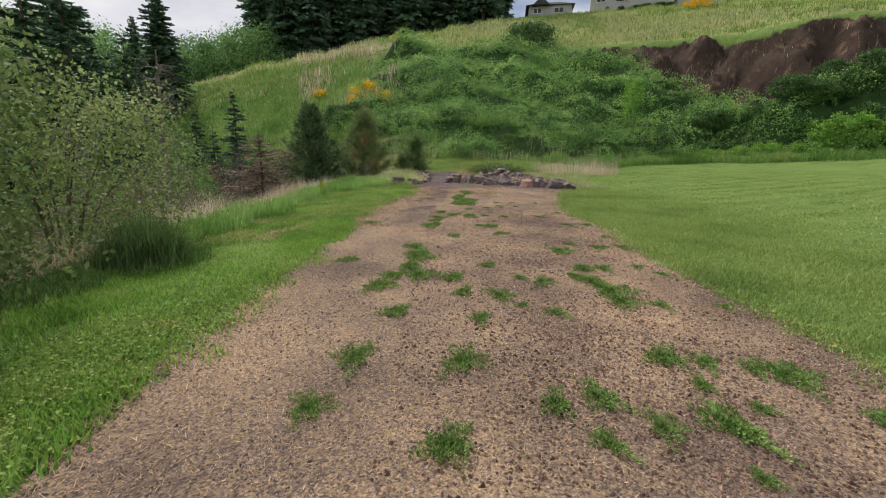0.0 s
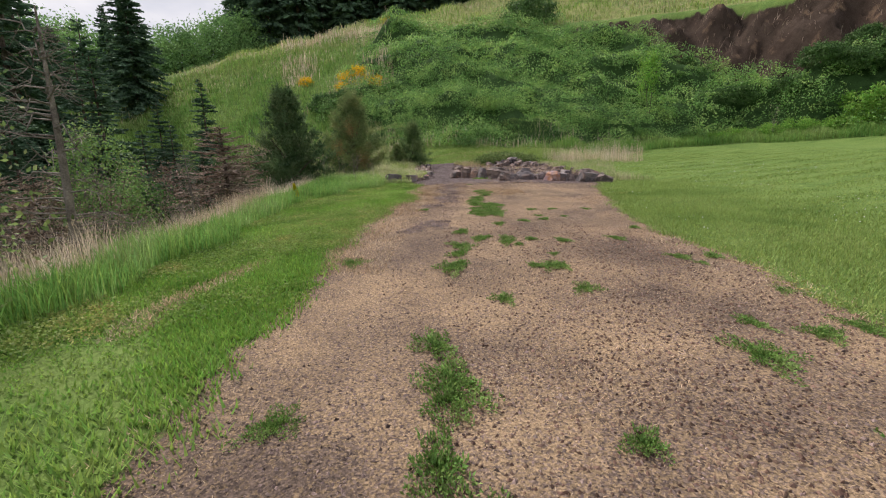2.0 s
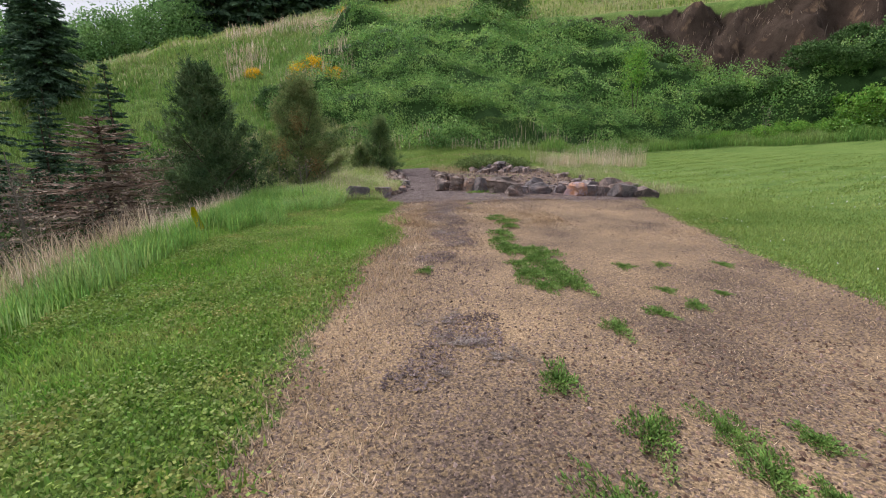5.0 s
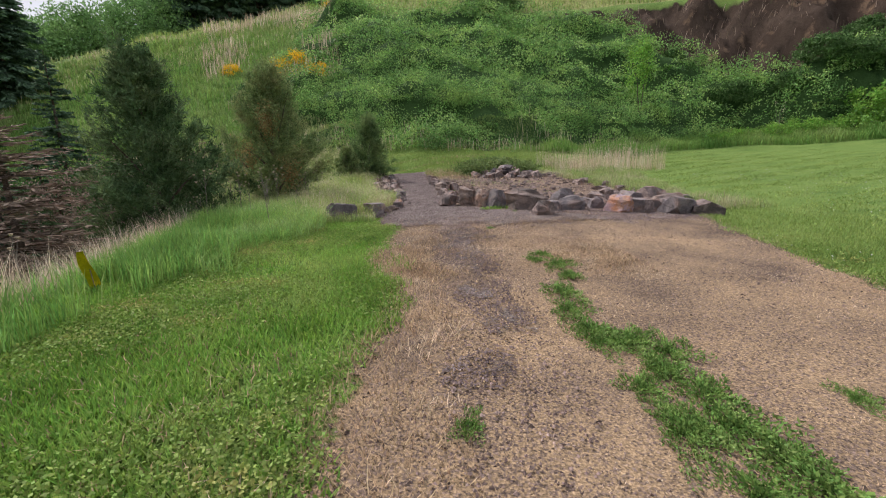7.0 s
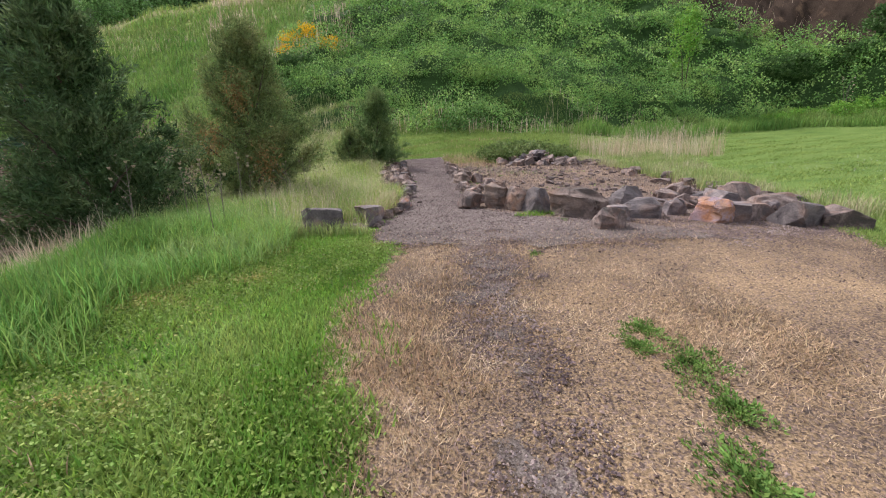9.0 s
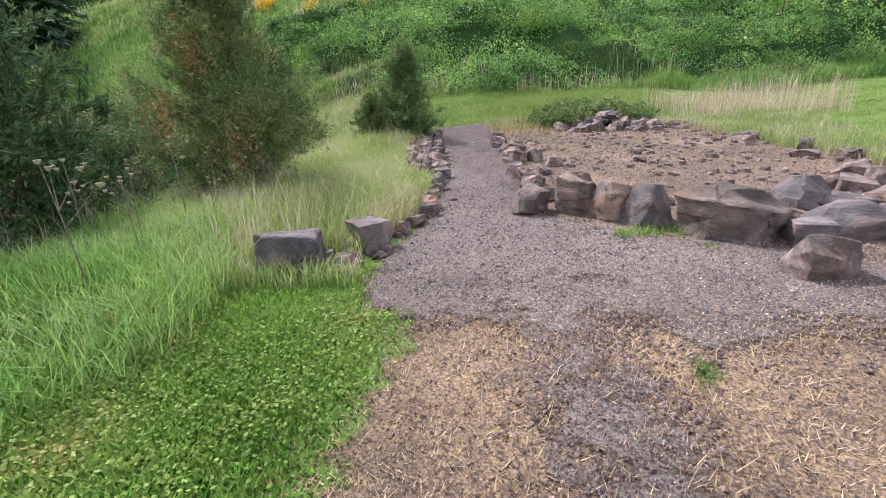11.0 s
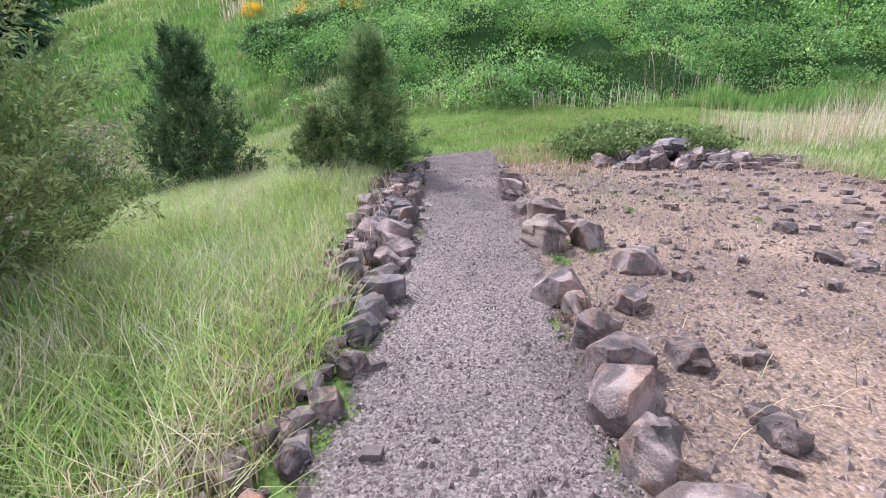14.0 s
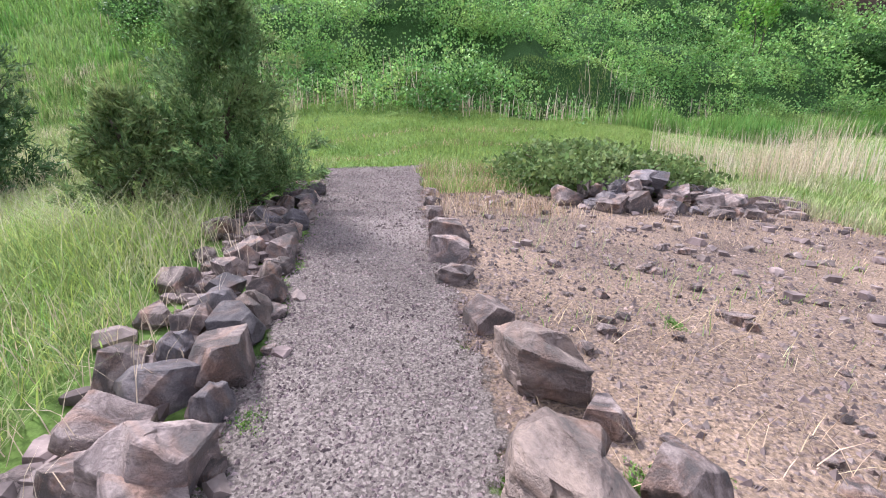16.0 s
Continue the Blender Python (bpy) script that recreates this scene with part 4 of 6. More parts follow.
for x, y, top, a in ((-8.6, 15.4, 0.9, 40), (-10.2, 20.4, 1.7, 80), (-10.6, 14.0, 1.5, 150), (-9.2, 22.6, 1.6, 210), (-7.6, 21.6, 1.2, 20), (-8.4, 12.6, 1.4, 100), (-9.6, 17.4, 1.3, 250)):
    grown_again(dead, x, y, top, a, squat=1.2, group="dead conifers")
for x, y, top, a, w in ((-12.4, 20.3, 5.5, 50, 1.15), (-14.6, 22.6, 6.2, 140, 1.1), (-13.4, 17.6, 4.6, 200, 1.2), (-17.0, 21.0, 6.5, 260, 1.1), (-14.8, 27.8, 4.8, 310, 1.1), (-18.5, 26.0, 7.0, 20, 1.1), (-15.2, 15.5, 5.2, 70, 1.2), (-11.8, 16.0, 3.2, 10, 1.2), (-9.4, 19.4, 1.6, 60, 1.2), (-11.4, 25.3, 2.6, 90, 1.1), (-10.2, 19.0, 2.7, 15, 1.3), (-9.2, 20.8, 2.3, 115, 1.2), (-10.9, 22.0, 3.1, 165, 1.2), (-9.0, 17.0, 1.3, 215, 1.4), (-8.2, 23.5, 1.9, 265, 1.2)):
    grown_again(spruce, x, y, top, a, 0.3, w, "dark green spruce in the hollow", "spruces in the hollow")
fir = conifer(22, 6.0, 50, 131, M_SPRUCE, 0.85, bare=0.02, label="tall dense dark conifer beyond the hollow", droop=0.3, dense=110, gaps=0.03, shape=0.62, wide=0.42)
grown(fir, -30.2, 51, 19.6)
for x, y, top, a, w in ((-41.2, 64, 21.5, 30, 0.6), (-37, 50, 15.0, 120, 0.9), (-33, 43, 9.5, 200, 1.0)):
    grown_again(fir, x, y, top, a, 0.5, w, "dark conifer beyond the hollow", "conifers beyond the hollow")
ragged = conifer(18, 3.6, 26, 135, M_SPRUCE, 0.5, bare=0.1, label="tall ragged conifer with gaps between its boughs", droop=0.22, dense=150, gaps=0.26, shape=0.6, wide=0.36)
grown(ragged, -21.3, 27.0, 14.5)
for x, y, top, a, w in ((-25.2, 31.8, 16.5, 120, 1.0), (-19.6, 22.6, 12.0, 200, 1.0), (-27.5, 28.0, 17.0, 300, 1.0), (-22.5, 21.0, 14.0, 75, 1.0), (-29.5, 37.5, 16.0, 10, 0.9), (-24.0, 36.0, 11.5, 160, 0.9), (-18.0, 16.5, 11.0, 250, 1.0)):
    grown_again(ragged, x, y, top, a, 0.5, w, group="ragged conifers beyond the hollow")
tall = conifer(26, 4.4, 30, 133, M_SPRUCE, 1.5, bare=0.1, label="tall dark fir in the wood on the ridge", droop=0.35, dense=40, gaps=0.08, shape=0.6, wide=0.4)
put(tall, -30, 84, 0, 0.5, size=0.9)
rg = np.random.default_rng(41)
for i in range(30):
    az = radians(-21 + 27.5 * (i + rg.uniform(-0.3, 0.3)) / 29)
    R = 88 + 14 * (i % 3) / 2 + rg.uniform(-2, 2)
    again(tall, R * math.sin(az), R * math.cos(az), rg.uniform(0, 360), 0.5, rg.uniform(0.75, 1.1), group="firs on the ridge")
for az, R, s in ((-25.5, 120, 0.6), (-21.6, 105, 0.62), (-22.4, 108, 0.58)):
    again(tall, R * math.sin(radians(az)), R * math.cos(radians(az)), 33 * R, 0.5, s, group="firs on the ridge")
maple = leafy("broadleaf_tree", 9.0, 4.6, 150, 60, 0.34, 141, M_FOREST, "rounded green broadleaf tree behind the ridge", "tree", stems=5, stem_r=0.12)
put(maple, -42, 76, 0, 0.3)
for i, (az, R, s) in enumerate(((-29.5, 82, 0.95), (-27.2, 84, 1.05), (-25.3, 83, 0.95), (-23.2, 85, 1.1), (-21.2, 86, 1.15), (-32, 84, 1.05), (-34.5, 80, 1.1), (-19.8, 90, 1.1), (-37, 82, 1.2), (-40, 84, 1.2), (-43, 80, 1.2))):
    again(maple, R * math.sin(radians(az)), R * math.cos(radians(az)), 47 * i, 0.3, s, group="broadleaf trees behind the ridge")

# shrubs that fill the hollow
scrub = leafy("shrub", 2.2, 1.5, 70, 70, 0.075, 151, M_DARKLEAF, "dark green shrub in the hollow", "shrub")
put(scrub, -9.7, 16.6, 0, 0.2)
again(scrub, -10.6, 18.2, 200, 0.1, 1.2)
pale_shrub = leafy("shrub", 3.1, 0.95, 80, 60, 0.075, 155, M_BRIGHT_DULL, "light green leafy shrub in the hollow", "shrub", stems=5, low=0.15)
put(pale_shrub, -7.9, 13.7, 80, 0.1)
brown = leafy("shrub", 2.4, 1.6, 60, 50, 0.06, 153, M_DEADWOOD, "tangled brown leafless shrub in the hollow", "shrub", stems=18, bark=M_GREYWOOD)
put(brown, -8.4, 12.4, 0, 0.2)
rg = np.random.default_rng(42)
for i in range(52):
    x, y = rg.uniform(-15, -7.4), rg.uniform(8, 30)
    src = brown if rg.random() < 0.6 else scrub
    again(src, x, y, rg.uniform(0, 360), 0.3, rg.uniform(0.7, 1.3), group="shrubs in the hollow")
snag = new("dead_tree")
under(new("trunk", tubes_mesh("trunk", [([(0, 0, -0.3), (0.1, 0, 2.5), (0.05, 0.1, 5.0)], [0.09, 0.06, 0.015])], M_GREYWOOD)), snag)
for i in range(56):
    a, z0 = rg.uniform(0, math.tau), rg.uniform(0.5, 4.6)
    o = (5.4 - z0) * 0.3 * rg.uniform(0.5, 1.1)
    end = (math.cos(a) * o, math.sin(a) * o, z0 - 0.15 + rg.uniform(-0.2, 0.5))
    limbs = [([(0.05, 0, z0), (math.cos(a) * o * 0.6, math.sin(a) * o * 0.6, z0 + 0.05), end], [0.02, 0.011, 0.003])]
    for k in range(5):
        b, c = a + rg.uniform(-1.0, 1.0), rg.uniform(0.3, 0.9)
        limbs.append(([(end[0] * c, end[1] * c, z0 + 0.04 + (end[2] - z0 - 0.04) * max(0, c - 0.6) / 0.4), (end[0] * c + math.cos(b) * 0.4, end[1] * c + math.sin(b) * 0.4, z0 + rg.uniform(-0.25, 0.3))], [0.007, 0.002]))
    under(new("branch", tubes_mesh("branch", limbs, M_GREYWOOD)), snag)
put(tagged(snag, "bare grey dead tree in the hollow", "dead tree"), -7.2, 11.8)
for x, y, a, s in ((-8.6, 10.6, 100, 0.8), (-8.9, 14.6, 220, 0.75), (-9.4, 12.4, 310, 0.95), (-7.0, 15.6, 60, 0.5)):
    again(snag, x, y, a, 0.1, s, group="bare dead trees in the hollow")

# shrubs on the hillside
broom = leafy("broom_bush", 2.0, 1.5, 70, 60, 0.11, 161, M_BROOM, "broom bush covered in yellow flowers", "broom bush")
put(broom, -8.1, 49.5, 0, 0.3)
for az, R, s in ((-10.6, 49, 0.5), (-14.6, 53, 0.5), (27.8, 83, 1.0), (-5.6, 68, 0.55), (-7.2, 47.5, 0.5), (26.9, 84, 0.6)):
    again(broom, R * math.sin(radians(az)), R * math.cos(radians(az)), 77 * R, 0.3, s, group="broom bushes")
dome = leafy("shrub", 2.7, 2.9, 110, 50, 0.28, 163, M_DARKLEAF, "dark rounded bramble mound on the upper meadow", "bramble mound", low=0.0)
put(dome, 11.0, 61.4, 0, 0.6, size=1.1)
for az, R, s in ((34.5, 51.0, 0.45), (36.5, 51.6, 0.6), (38.5, 51.5, 0.6), (40.8, 52.5, 0.75), (43, 53.5, 0.8), (45, 54, 1.0), (39.5, 54.5, 0.5), (26, 54.5, 0.35), (-12.5, 47, 0.6), (-10, 46, 0.55), (30, 50, 0.5)):
    again(dome, R * math.sin(radians(az)), R * math.cos(radians(az)), 61 * R, 0.4, s, "dark green shrub below the cliff", "dark shrubs on the slope")
lush = leafy("shrub", 1.7, 1.5, 70, 60, 0.16, 165, M_BRIGHT, "bright green leafy shrub along the lawn", "shrub", low=0.0)
put(lush, 31.5, 38.0, 0, 0.2)
for az, R, s in ((33, 46.5, 0.7), (35, 47.5, 0.8), (36.6, 48, 0.75), (38.2, 49, 1.0), (40, 50, 1.25), (41.6, 50, 1.2), (43, 50, 1.1), (44.5, 51, 1.2), (30.5, 46, 0.6), (46, 51, 1.2), (28.5, 45, 0.5)):
    again(lush, R * math.sin(radians(az)), R * math.cos(radians(az)), 53 * R, 0.2, s, group="bright shrubs along the lawn")
sapling = leafy("sapling", 4.8, 1.0, 46, 34, 0.18, 167, M_BRIGHT, "slender light green sapling before the brambles", "sapling", stems=2, low=0.35, stem_r=0.035)
put(sapling, 17.2, 42.2)
bare_sap = leafy("sapling", 2.6, 0.4, 8, 8, 0.1, 168, M_HAY, "thin bare sapling at the edge of the lawn", "sapling", stems=3, bark=M_GREYWOOD)
put(bare_sap, 25.6, 39.2)

# brambles on the slope
def slope_points(n, az0, az1, r0, r1, keep, seed):
    r = np.random.default_rng(seed)
    az, R = np.radians(r.uniform(az0, az1, n)), np.sqrt(r.uniform(r0 * r0, r1 * r1, n))
    x, y = R * np.sin(az), R * np.cos(az)
    k = keep(x, y)
    return x[k], y[k]


def mounds(n, r0, r1, leaves, flat, lift, seed):
    """Domes of leaves on the slope, as places and outward ways."""
    g = np.random.default_rng(seed)
    x, y = slope_points(n, -13, 46, 36, 61, lambda x, y: zones(x, y)[3] > 0.35, seed)
    rad = g.uniform(r0, r1, len(x))
    u = g.normal(size=(len(x), leaves, 3))
    u /= np.linalg.norm(u, axis=2)[..., None]
    u[..., 2] = np.abs(u[..., 2]) * 1.1 - 0.1
    ripple = 1 + 0.14 * np.sin(5 * u[..., :1] + x[:, None, None]) + 0.12 * np.sin(6 * u[..., 1:2] + y[:, None, None])
    shell = u * rad[:, None, None] * g.uniform(0.8, 1.04, (len(x), leaves, 1)) * ripple * np.array([1.5, 0.9, flat])
    return (np.stack([x, y, land(x, y) + lift], -1)[:, None] + shell).reshape(-1, 3), u.reshape(-1, 3)


rg = np.random.default_rng(43)
P1, U1 = mounds(1500, 0.3, 0.75, 110, 0.75, -0.12, 171)
P2, U2 = mounds(430, 0.9, 1.9, 640, 1.0, -0.15, 172)
P, U = np.concatenate([P1, P2]), np.concatenate([U1, U2])
near_ = np.hypot(P[:, 0], P[:, 1]) < 46
fine_ = P[near_] + rg.normal(0, 0.09, (near_.sum(), 3))
P, U = np.concatenate([P, fine_]), np.concatenate([U, U[near_]])
leaf_ = np.where(np.hypot(P[:, 0], P[:, 1]) < 46, 0.66, 1.0)
D = U + rg.normal(size=U.shape) * 0.8 + np.array([0, 0, -0.2])
Vb, Fb = kites(P, D, leaf_ * rg.uniform(0.08, 0.19, len(P)), leaf_ * 0.115, 173)
tagged(new("bramble_thicket", mesh_np("bramble_thicket", Vb, Fb, M_BRAMBLE)), "dense green brambles covering the slope in mounds", "brambles", kind="stuff")

# houses above the hill
def box_bm(x0, x1, y0, y1, z0, z1):
    bm = bmesh.new()
    bmesh.ops.create_cube(bm, size=1)
    bmesh.ops.transform(bm, matrix=Matrix.Translation(((x0 + x1) / 2, (y0 + y1) / 2, (z0 + z1) / 2)) @ Matrix.Diagonal((x1 - x0, y1 - y0, z1 - z0, 1)), verts=bm.verts)
    return bm


def house(w, d, h, rise, windows, label):
    root = new("house")
    part("wall", box_bm(-w / 2, w / 2, -d / 2, d / 2, -2, h), M_SIDING, root)
    bm = bmesh.new()
    e = 0.6
    vs = [bm.verts.new(p) for p in ((-w / 2 - e, -d / 2 - e, h), (w / 2 + e, -d / 2 - e, h), (w / 2 + e, d / 2 + e, h), (-w / 2 - e, d / 2 + e, h), (-w / 4, 0, h + rise), (w / 4, 0, h + rise))]
    for f in ((0, 1, 5, 4), (1, 2, 5), (2, 3, 4, 5), (3, 0, 4), (3, 2, 1, 0)):
        bm.faces.new([vs[i] for i in f])
    bmesh.ops.recalc_face_normals(bm, faces=bm.faces)
    bmesh.ops.bevel(bm, geom=list(bm.edges), offset=0.06, segments=1, affect="EDGES")
    part("roof", bm, M_ROOF, root)
    bm = bmesh.new()
    g = [bm.verts.new(p) for p in ((-w * 0.42, -d / 2 - 1.0, h - 0.1), (-w * 0.02, -d / 2 - 1.0, h - 0.1), (-w * 0.22, -d / 2 - 1.0, h + rise * 0.8), (-w * 0.42, 0, h - 0.1), (-w * 0.02, 0, h - 0.1), (-w * 0.22, 0, h + rise * 0.8))]
    for f in ((0, 1, 2), (3, 5, 4), (0, 2, 5, 3), (1, 4, 5, 2), (0, 3, 4, 1)):
        bm.faces.new([g[i] for i in f])
    bmesh.ops.recalc_face_normals(bm, faces=bm.faces)
    part("gable", bm, M_ROOF, root)
    for x, z, ww, hh in windows:
        win = part("window", box_bm(x - ww / 2, x + ww / 2, -d / 2 - 0.10, -d / 2 + 0.02, z, z + hh), M_TRIM, root, "white framed window")
        for k in range(2):
            cx = x - ww / 4 + ww / 2 * k
            part("pane", box_bm(cx - ww / 4 + 0.07, cx + ww / 4 - 0.07, -d / 2 - 0.13, -d / 2 - 0.05, z + 0.1, z + hh - 0.1), M_GLASS, win)
    return tagged(root, label, "house")


def on_hill(ob, az, R, turn):
    x, y = R * math.sin(radians(az)), R * math.cos(radians(az))
    ob.matrix_world = pose(x, y, gz(x, y), 0, 0, turn)


on_hill(house(8.0, 7, 1.7, 1.7, ((-2.4, 0.3, 1.5, 1.0), (1.6, 0.3, 1.8, 1.0)), "small grey house with a dark hipped roof"), 12.3, 98, -8)
on_hill(house(14, 10, 5.6, 3.0, ((-5.2, 0.8, 1.6, 1.6), (-1.2, 0.6, 3.0, 2.2), (3.4, 0.8, 2.0, 1.6), (-5.2, 3.5, 1.6, 1.5), (-1.2, 3.5, 2.4, 1.5), (3.4, 3.5, 2.0, 1.5), (5.8, 0.6, 1.4, 1.8)), "large pale grey house with white framed windows"), 20.9, 98.5, -16)
on_hill(house(12, 9, 3.2, 2.4, ((-3.0, 0.9, 2.0, 1.5), (1.6, 0.9, 2.0, 1.5)), "low grey house behind a row of shrubs"), 28.8, 101, -20)
for az in (18.5, 20.2, 21.5, 22.6, 24.0, 25.0):
    again(dome, 94 * math.sin(radians(az)), 94 * math.cos(radians(az)), az * 40, 0.3, 0.42, "dark clipped shrub before a house", "shrubs before the houses")

# ---- grass ----
def tufts(name, n, box, keep, h, w, lean, material, seed, label, category="grass", tall=False):
    x, y = spread(n, box, keep, seed)
    return blades(name, x, y, land(x, y) + 0.004, h, w, lean, material, seed + 500, label, category, tall)


dry_strip = lambda x, y: ss(1.6 - np.abs(x + 2.55 + 0.1 * wave(x, y, 1.5, 65)) / 0.13) * ss((y - 5.5) / 1.5) * ss((11 - y) / 2) * ss(0.75 + wave(x, y, 2.2, 66))
thin_out = lambda x, y, seed: np.random.default_rng(seed).random(len(x)) < ss((0.24 - track_margin(x, y) - 0.16 * wave(x, y, 2.6, 93) - 0.1 * wave(x, y, 8.0, 94)) / 0.5)
off_track = lambda x, y: thin_out(x, y, 95) & ~on_path(x, y, 0.03) & ~on_plot(x, y, 0.0)
tufts("mown_grass", 330000, (-4.2, -0.5, -1.0, 18.6), lambda x, y: off_track(x, y) & (np.random.default_rng(1).random(len(x)) < (0.3 + 0.8 * ss(0.5 + 0.9 * wave(x, y, 2.4, 31))) * (1 - 0.8 * dry_strip(x, y))), 0.062, 0.016, 0.85, M_TURF, 201, "short bright green mown grass on the verge")
tufts("lawn_grass", 330000, (2.3, 9.0, -0.5, 22.0), lambda x, y: off_track(x, y) & (np.random.default_rng(6).random(len(x)) < ss((9 - x) / 4.5) * ss((22 - y) / 6)), 0.05, 0.011, 0.8, M_LAWN, 203, "short mown lawn grass", "lawn")
tufts("lawn_grass", 250000, (4.5, 24.0, 2.0, 38.0), lambda x, y: off_track(x, y) & (np.random.default_rng(16).random(len(x)) < 0.62 + 0.38 * np.sign(np.sin(5.2 * (0.45 * x - 0.9 * y) + 1.2 * wave(x, y, 0.25, 73)))) & (np.random.default_rng(7).random(len(x)) < ss((x - 4.5) / 4) * (0.25 + 0.75 * ss((24 - x) / 12))), 0.04, 0.024, 1.3, M_LAWN, 205, "short mown lawn grass", "lawn")
tufts("long_grass", 26000, (-4.9, -3.15, 1.5, 19.5), lambda x, y: (y > 6.3 + wave(x, y, 3, 32)) & (((x + 3.85) / 0.45) ** 2 + ((y - 14.6) / 0.5) ** 2 > 1) & (x < -3.45 + 1.2 * ss((y - 14) / 4) + 0.18 * wave(x, y, 2, 33)), 0.33, 0.011, 0.5, M_TALL, 207, "long bright green grass along the bank", tall=True)
tufts("long_grass", 15000, (-7.5, -4.6, 2.0, 21), lambda x, y: np.random.default_rng(2).random(len(x)) < 0.75, 0.5, 0.010, 0.55, M_MEADOW, 209, "long drying grass on the bank", tall=True)
tufts("long_grass", 9000, (-5.3, -4.4, 3.0, 19), lambda x, y: x == x, 0.62, 0.007, 0.5, M_HAY, 211, "pale dry grass stems on the bank", tall=True)
# grass clump in the half-tone blade colour
sx_, sy_ = spread(9000, (-4.2, -2.9, 4.4, 6.1), lambda x, y: (x + 3.55) ** 2 + (y - 5.25) ** 2 < 0.2 * (1 + 0.5 * wave(x, y, 4.0, 97)), 213)
far_ = np.clip(np.hypot(sx_ + 3.55, sy_ - 5.25) / 0.5, 0, 1)
blades("long_grass", sx_, sy_, land(sx_, sy_), 0.85 - 0.5 * far_ ** 2, 0.011, 0.3 + 0.5 * far_, M_TALL_SHADED, 713, "dense clump of tall dark green grass", "grass", True)
left_meadow = lambda x, y: (x < path_left(y) - 0.2 - 0.55 * ss((y - 21.5) / 1.5) * ss((28.6 - y) / 1)) & (x > -4.4 - 0.2 * (y - 18)) & ((x < -2.15) | (y > 18.95) | ((y > 18.62) & (x > -1.5)))
tufts("meadow_grass", 56000, (-6.0, -0.8, 17.5, 31.0), lambda x, y: left_meadow(x, y) & (y + 0.5 * x > 17.2 + 0.4 * wave(x, y, 1.2, 86)), 0.27, 0.006, 1.25, M_MEADOW, 215, "tall mixed green and straw meadow grass", tall=True)
tufts("meadow_grass", 30000, (-6.0, -0.8, 17.5, 31.0), left_meadow, 0.24, 0.007, 1.15, M_FRESH, 217, "tall green meadow grass", tall=True)
tufts("meadow_grass", 45000, (-16, -2.0, 27.5, 42), lambda x, y: x < -1.6 - 0.1 * (y - 28), 0.4, 0.022, 0.5, M_MEADOW, 219, "tall mixed meadow grass in the hollow", tall=True)
mid = lambda x, y: ~on_path(x, y, 0.05) & ~on_plot(x, y, 0.05)
tufts("mown_grass", 74000, (-3, 8, 27.6, 38.5), mid, 0.10, 0.024, 0.7, M_LAWN, 221, "roughly mown green grass at the foot of the slope")
tufts("dry_grass", 5600, (4.2, 13.5, 27.8, 34.0), lambda x, y: ((x - 8.6) / 3.3) ** 2 + ((y - 30.6) / 2.2) ** 2 + 0.5 * wave(x, y, 1.3, 34) < 0.85, 1.05, 0.009, 0.3, M_HAY, 223, "bleached tall dry grass stand", tall=True)
tufts("meadow_grass", 26000, (4.6, 10, 18.5, 30.0), lambda x, y: ~on_plot(x, y, -0.2) & (x < 6.7 + 0.25 * (y - 20) + 0.4 * wave(x, y, 1.6, 35)), 0.22, 0.012, 0.6, M_MEADOW, 225, "yellowish grass beside the stony plot", tall=True)
wx, wy = slope_points(60000, 6, 47, 36.5, 48, lambda x, y: (polar(x, y)[0] > np.interp(polar(x, y)[1], HILL_AZ, FOOT_R) - 4.2 + 0.6 * wave(x, y, 0.8, 36)) & (zones(x, y)[3] < 0.8), 37)
blades("tall_weeds", wx, wy, land(wx, wy), 0.55, 0.035, 0.4, M_HILL, 38, "tall green weeds below the brambles", "weeds", True)
wx, wy = slope_points(2200, -6, 26, 35.5, 42, lambda x, y: np.abs(polar(x, y)[0] - np.interp(polar(x, y)[1], HILL_AZ, FOOT_R) + 0.6) < 1.0 + 0.5 * wave(x, y, 1, 38), 39)
blades("dry_weeds", wx, wy, land(wx, wy), 0.8, 0.02, 0.3, M_HAY, 40, "dry pale weed stems below the brambles", "weeds", True)
wx, wy = slope_points(62000, -36, 46, 56, 98, lambda x, y: (zones(x, y)[1] > 0.4) | (polar(x, y)[1] < -8), 44)
rim_ = (zones(wx, wy)[1] < 0.9) | (wave(wx, wy, 0.35, 92) > 0.35)
blades("hill_grass", wx[~rim_], wy[~rim_], land(wx[~rim_], wy[~rim_]), 0.45, 0.085, 0.6, M_UPLAND, 48, "yellowish green grass on the hilltop", "grass", True)
wx, wy = wx[rim_], wy[rim_]
blades("hill_grass", wx, wy, land(wx, wy), 0.55, 0.085, 0.5, M_MEADOW, 45, "long drying grass on the hilltop", "grass", True)
wx, wy = slope_points(46000, -40, -9, 38, 64, lambda x, y: zones(x, y)[3] < 0.5, 46)
blades("hill_grass", wx, wy, land(wx, wy), 0.45, 0.05, 0.5, M_HILL, 47, "long green grass on the hillside", "grass", True)
wx, wy = slope_points(5000, -17, -5, 47, 66, lambda x, y: np.random.default_rng(3).random(len(x)) < 0.9 * ss(0.4 + wave(x, y, 0.5, 48)), 49)
blades("dry_weeds", wx, wy, land(wx, wy), 1.1, 0.05, 0.3, M_HAY, 50, "dry brown weed stems on the hillside", "weeds", True)
wx, wy = slope_points(700, 17, 45, 50, 62, lambda x, y: zones(x, y)[0] > 0.5, 51)
blades("dry_weeds", wx, wy, land(wx, wy), 0.7, 0.05, 0.8, M_DEADWOOD, 52, "withered plants hanging on the cliff", "weeds", True)

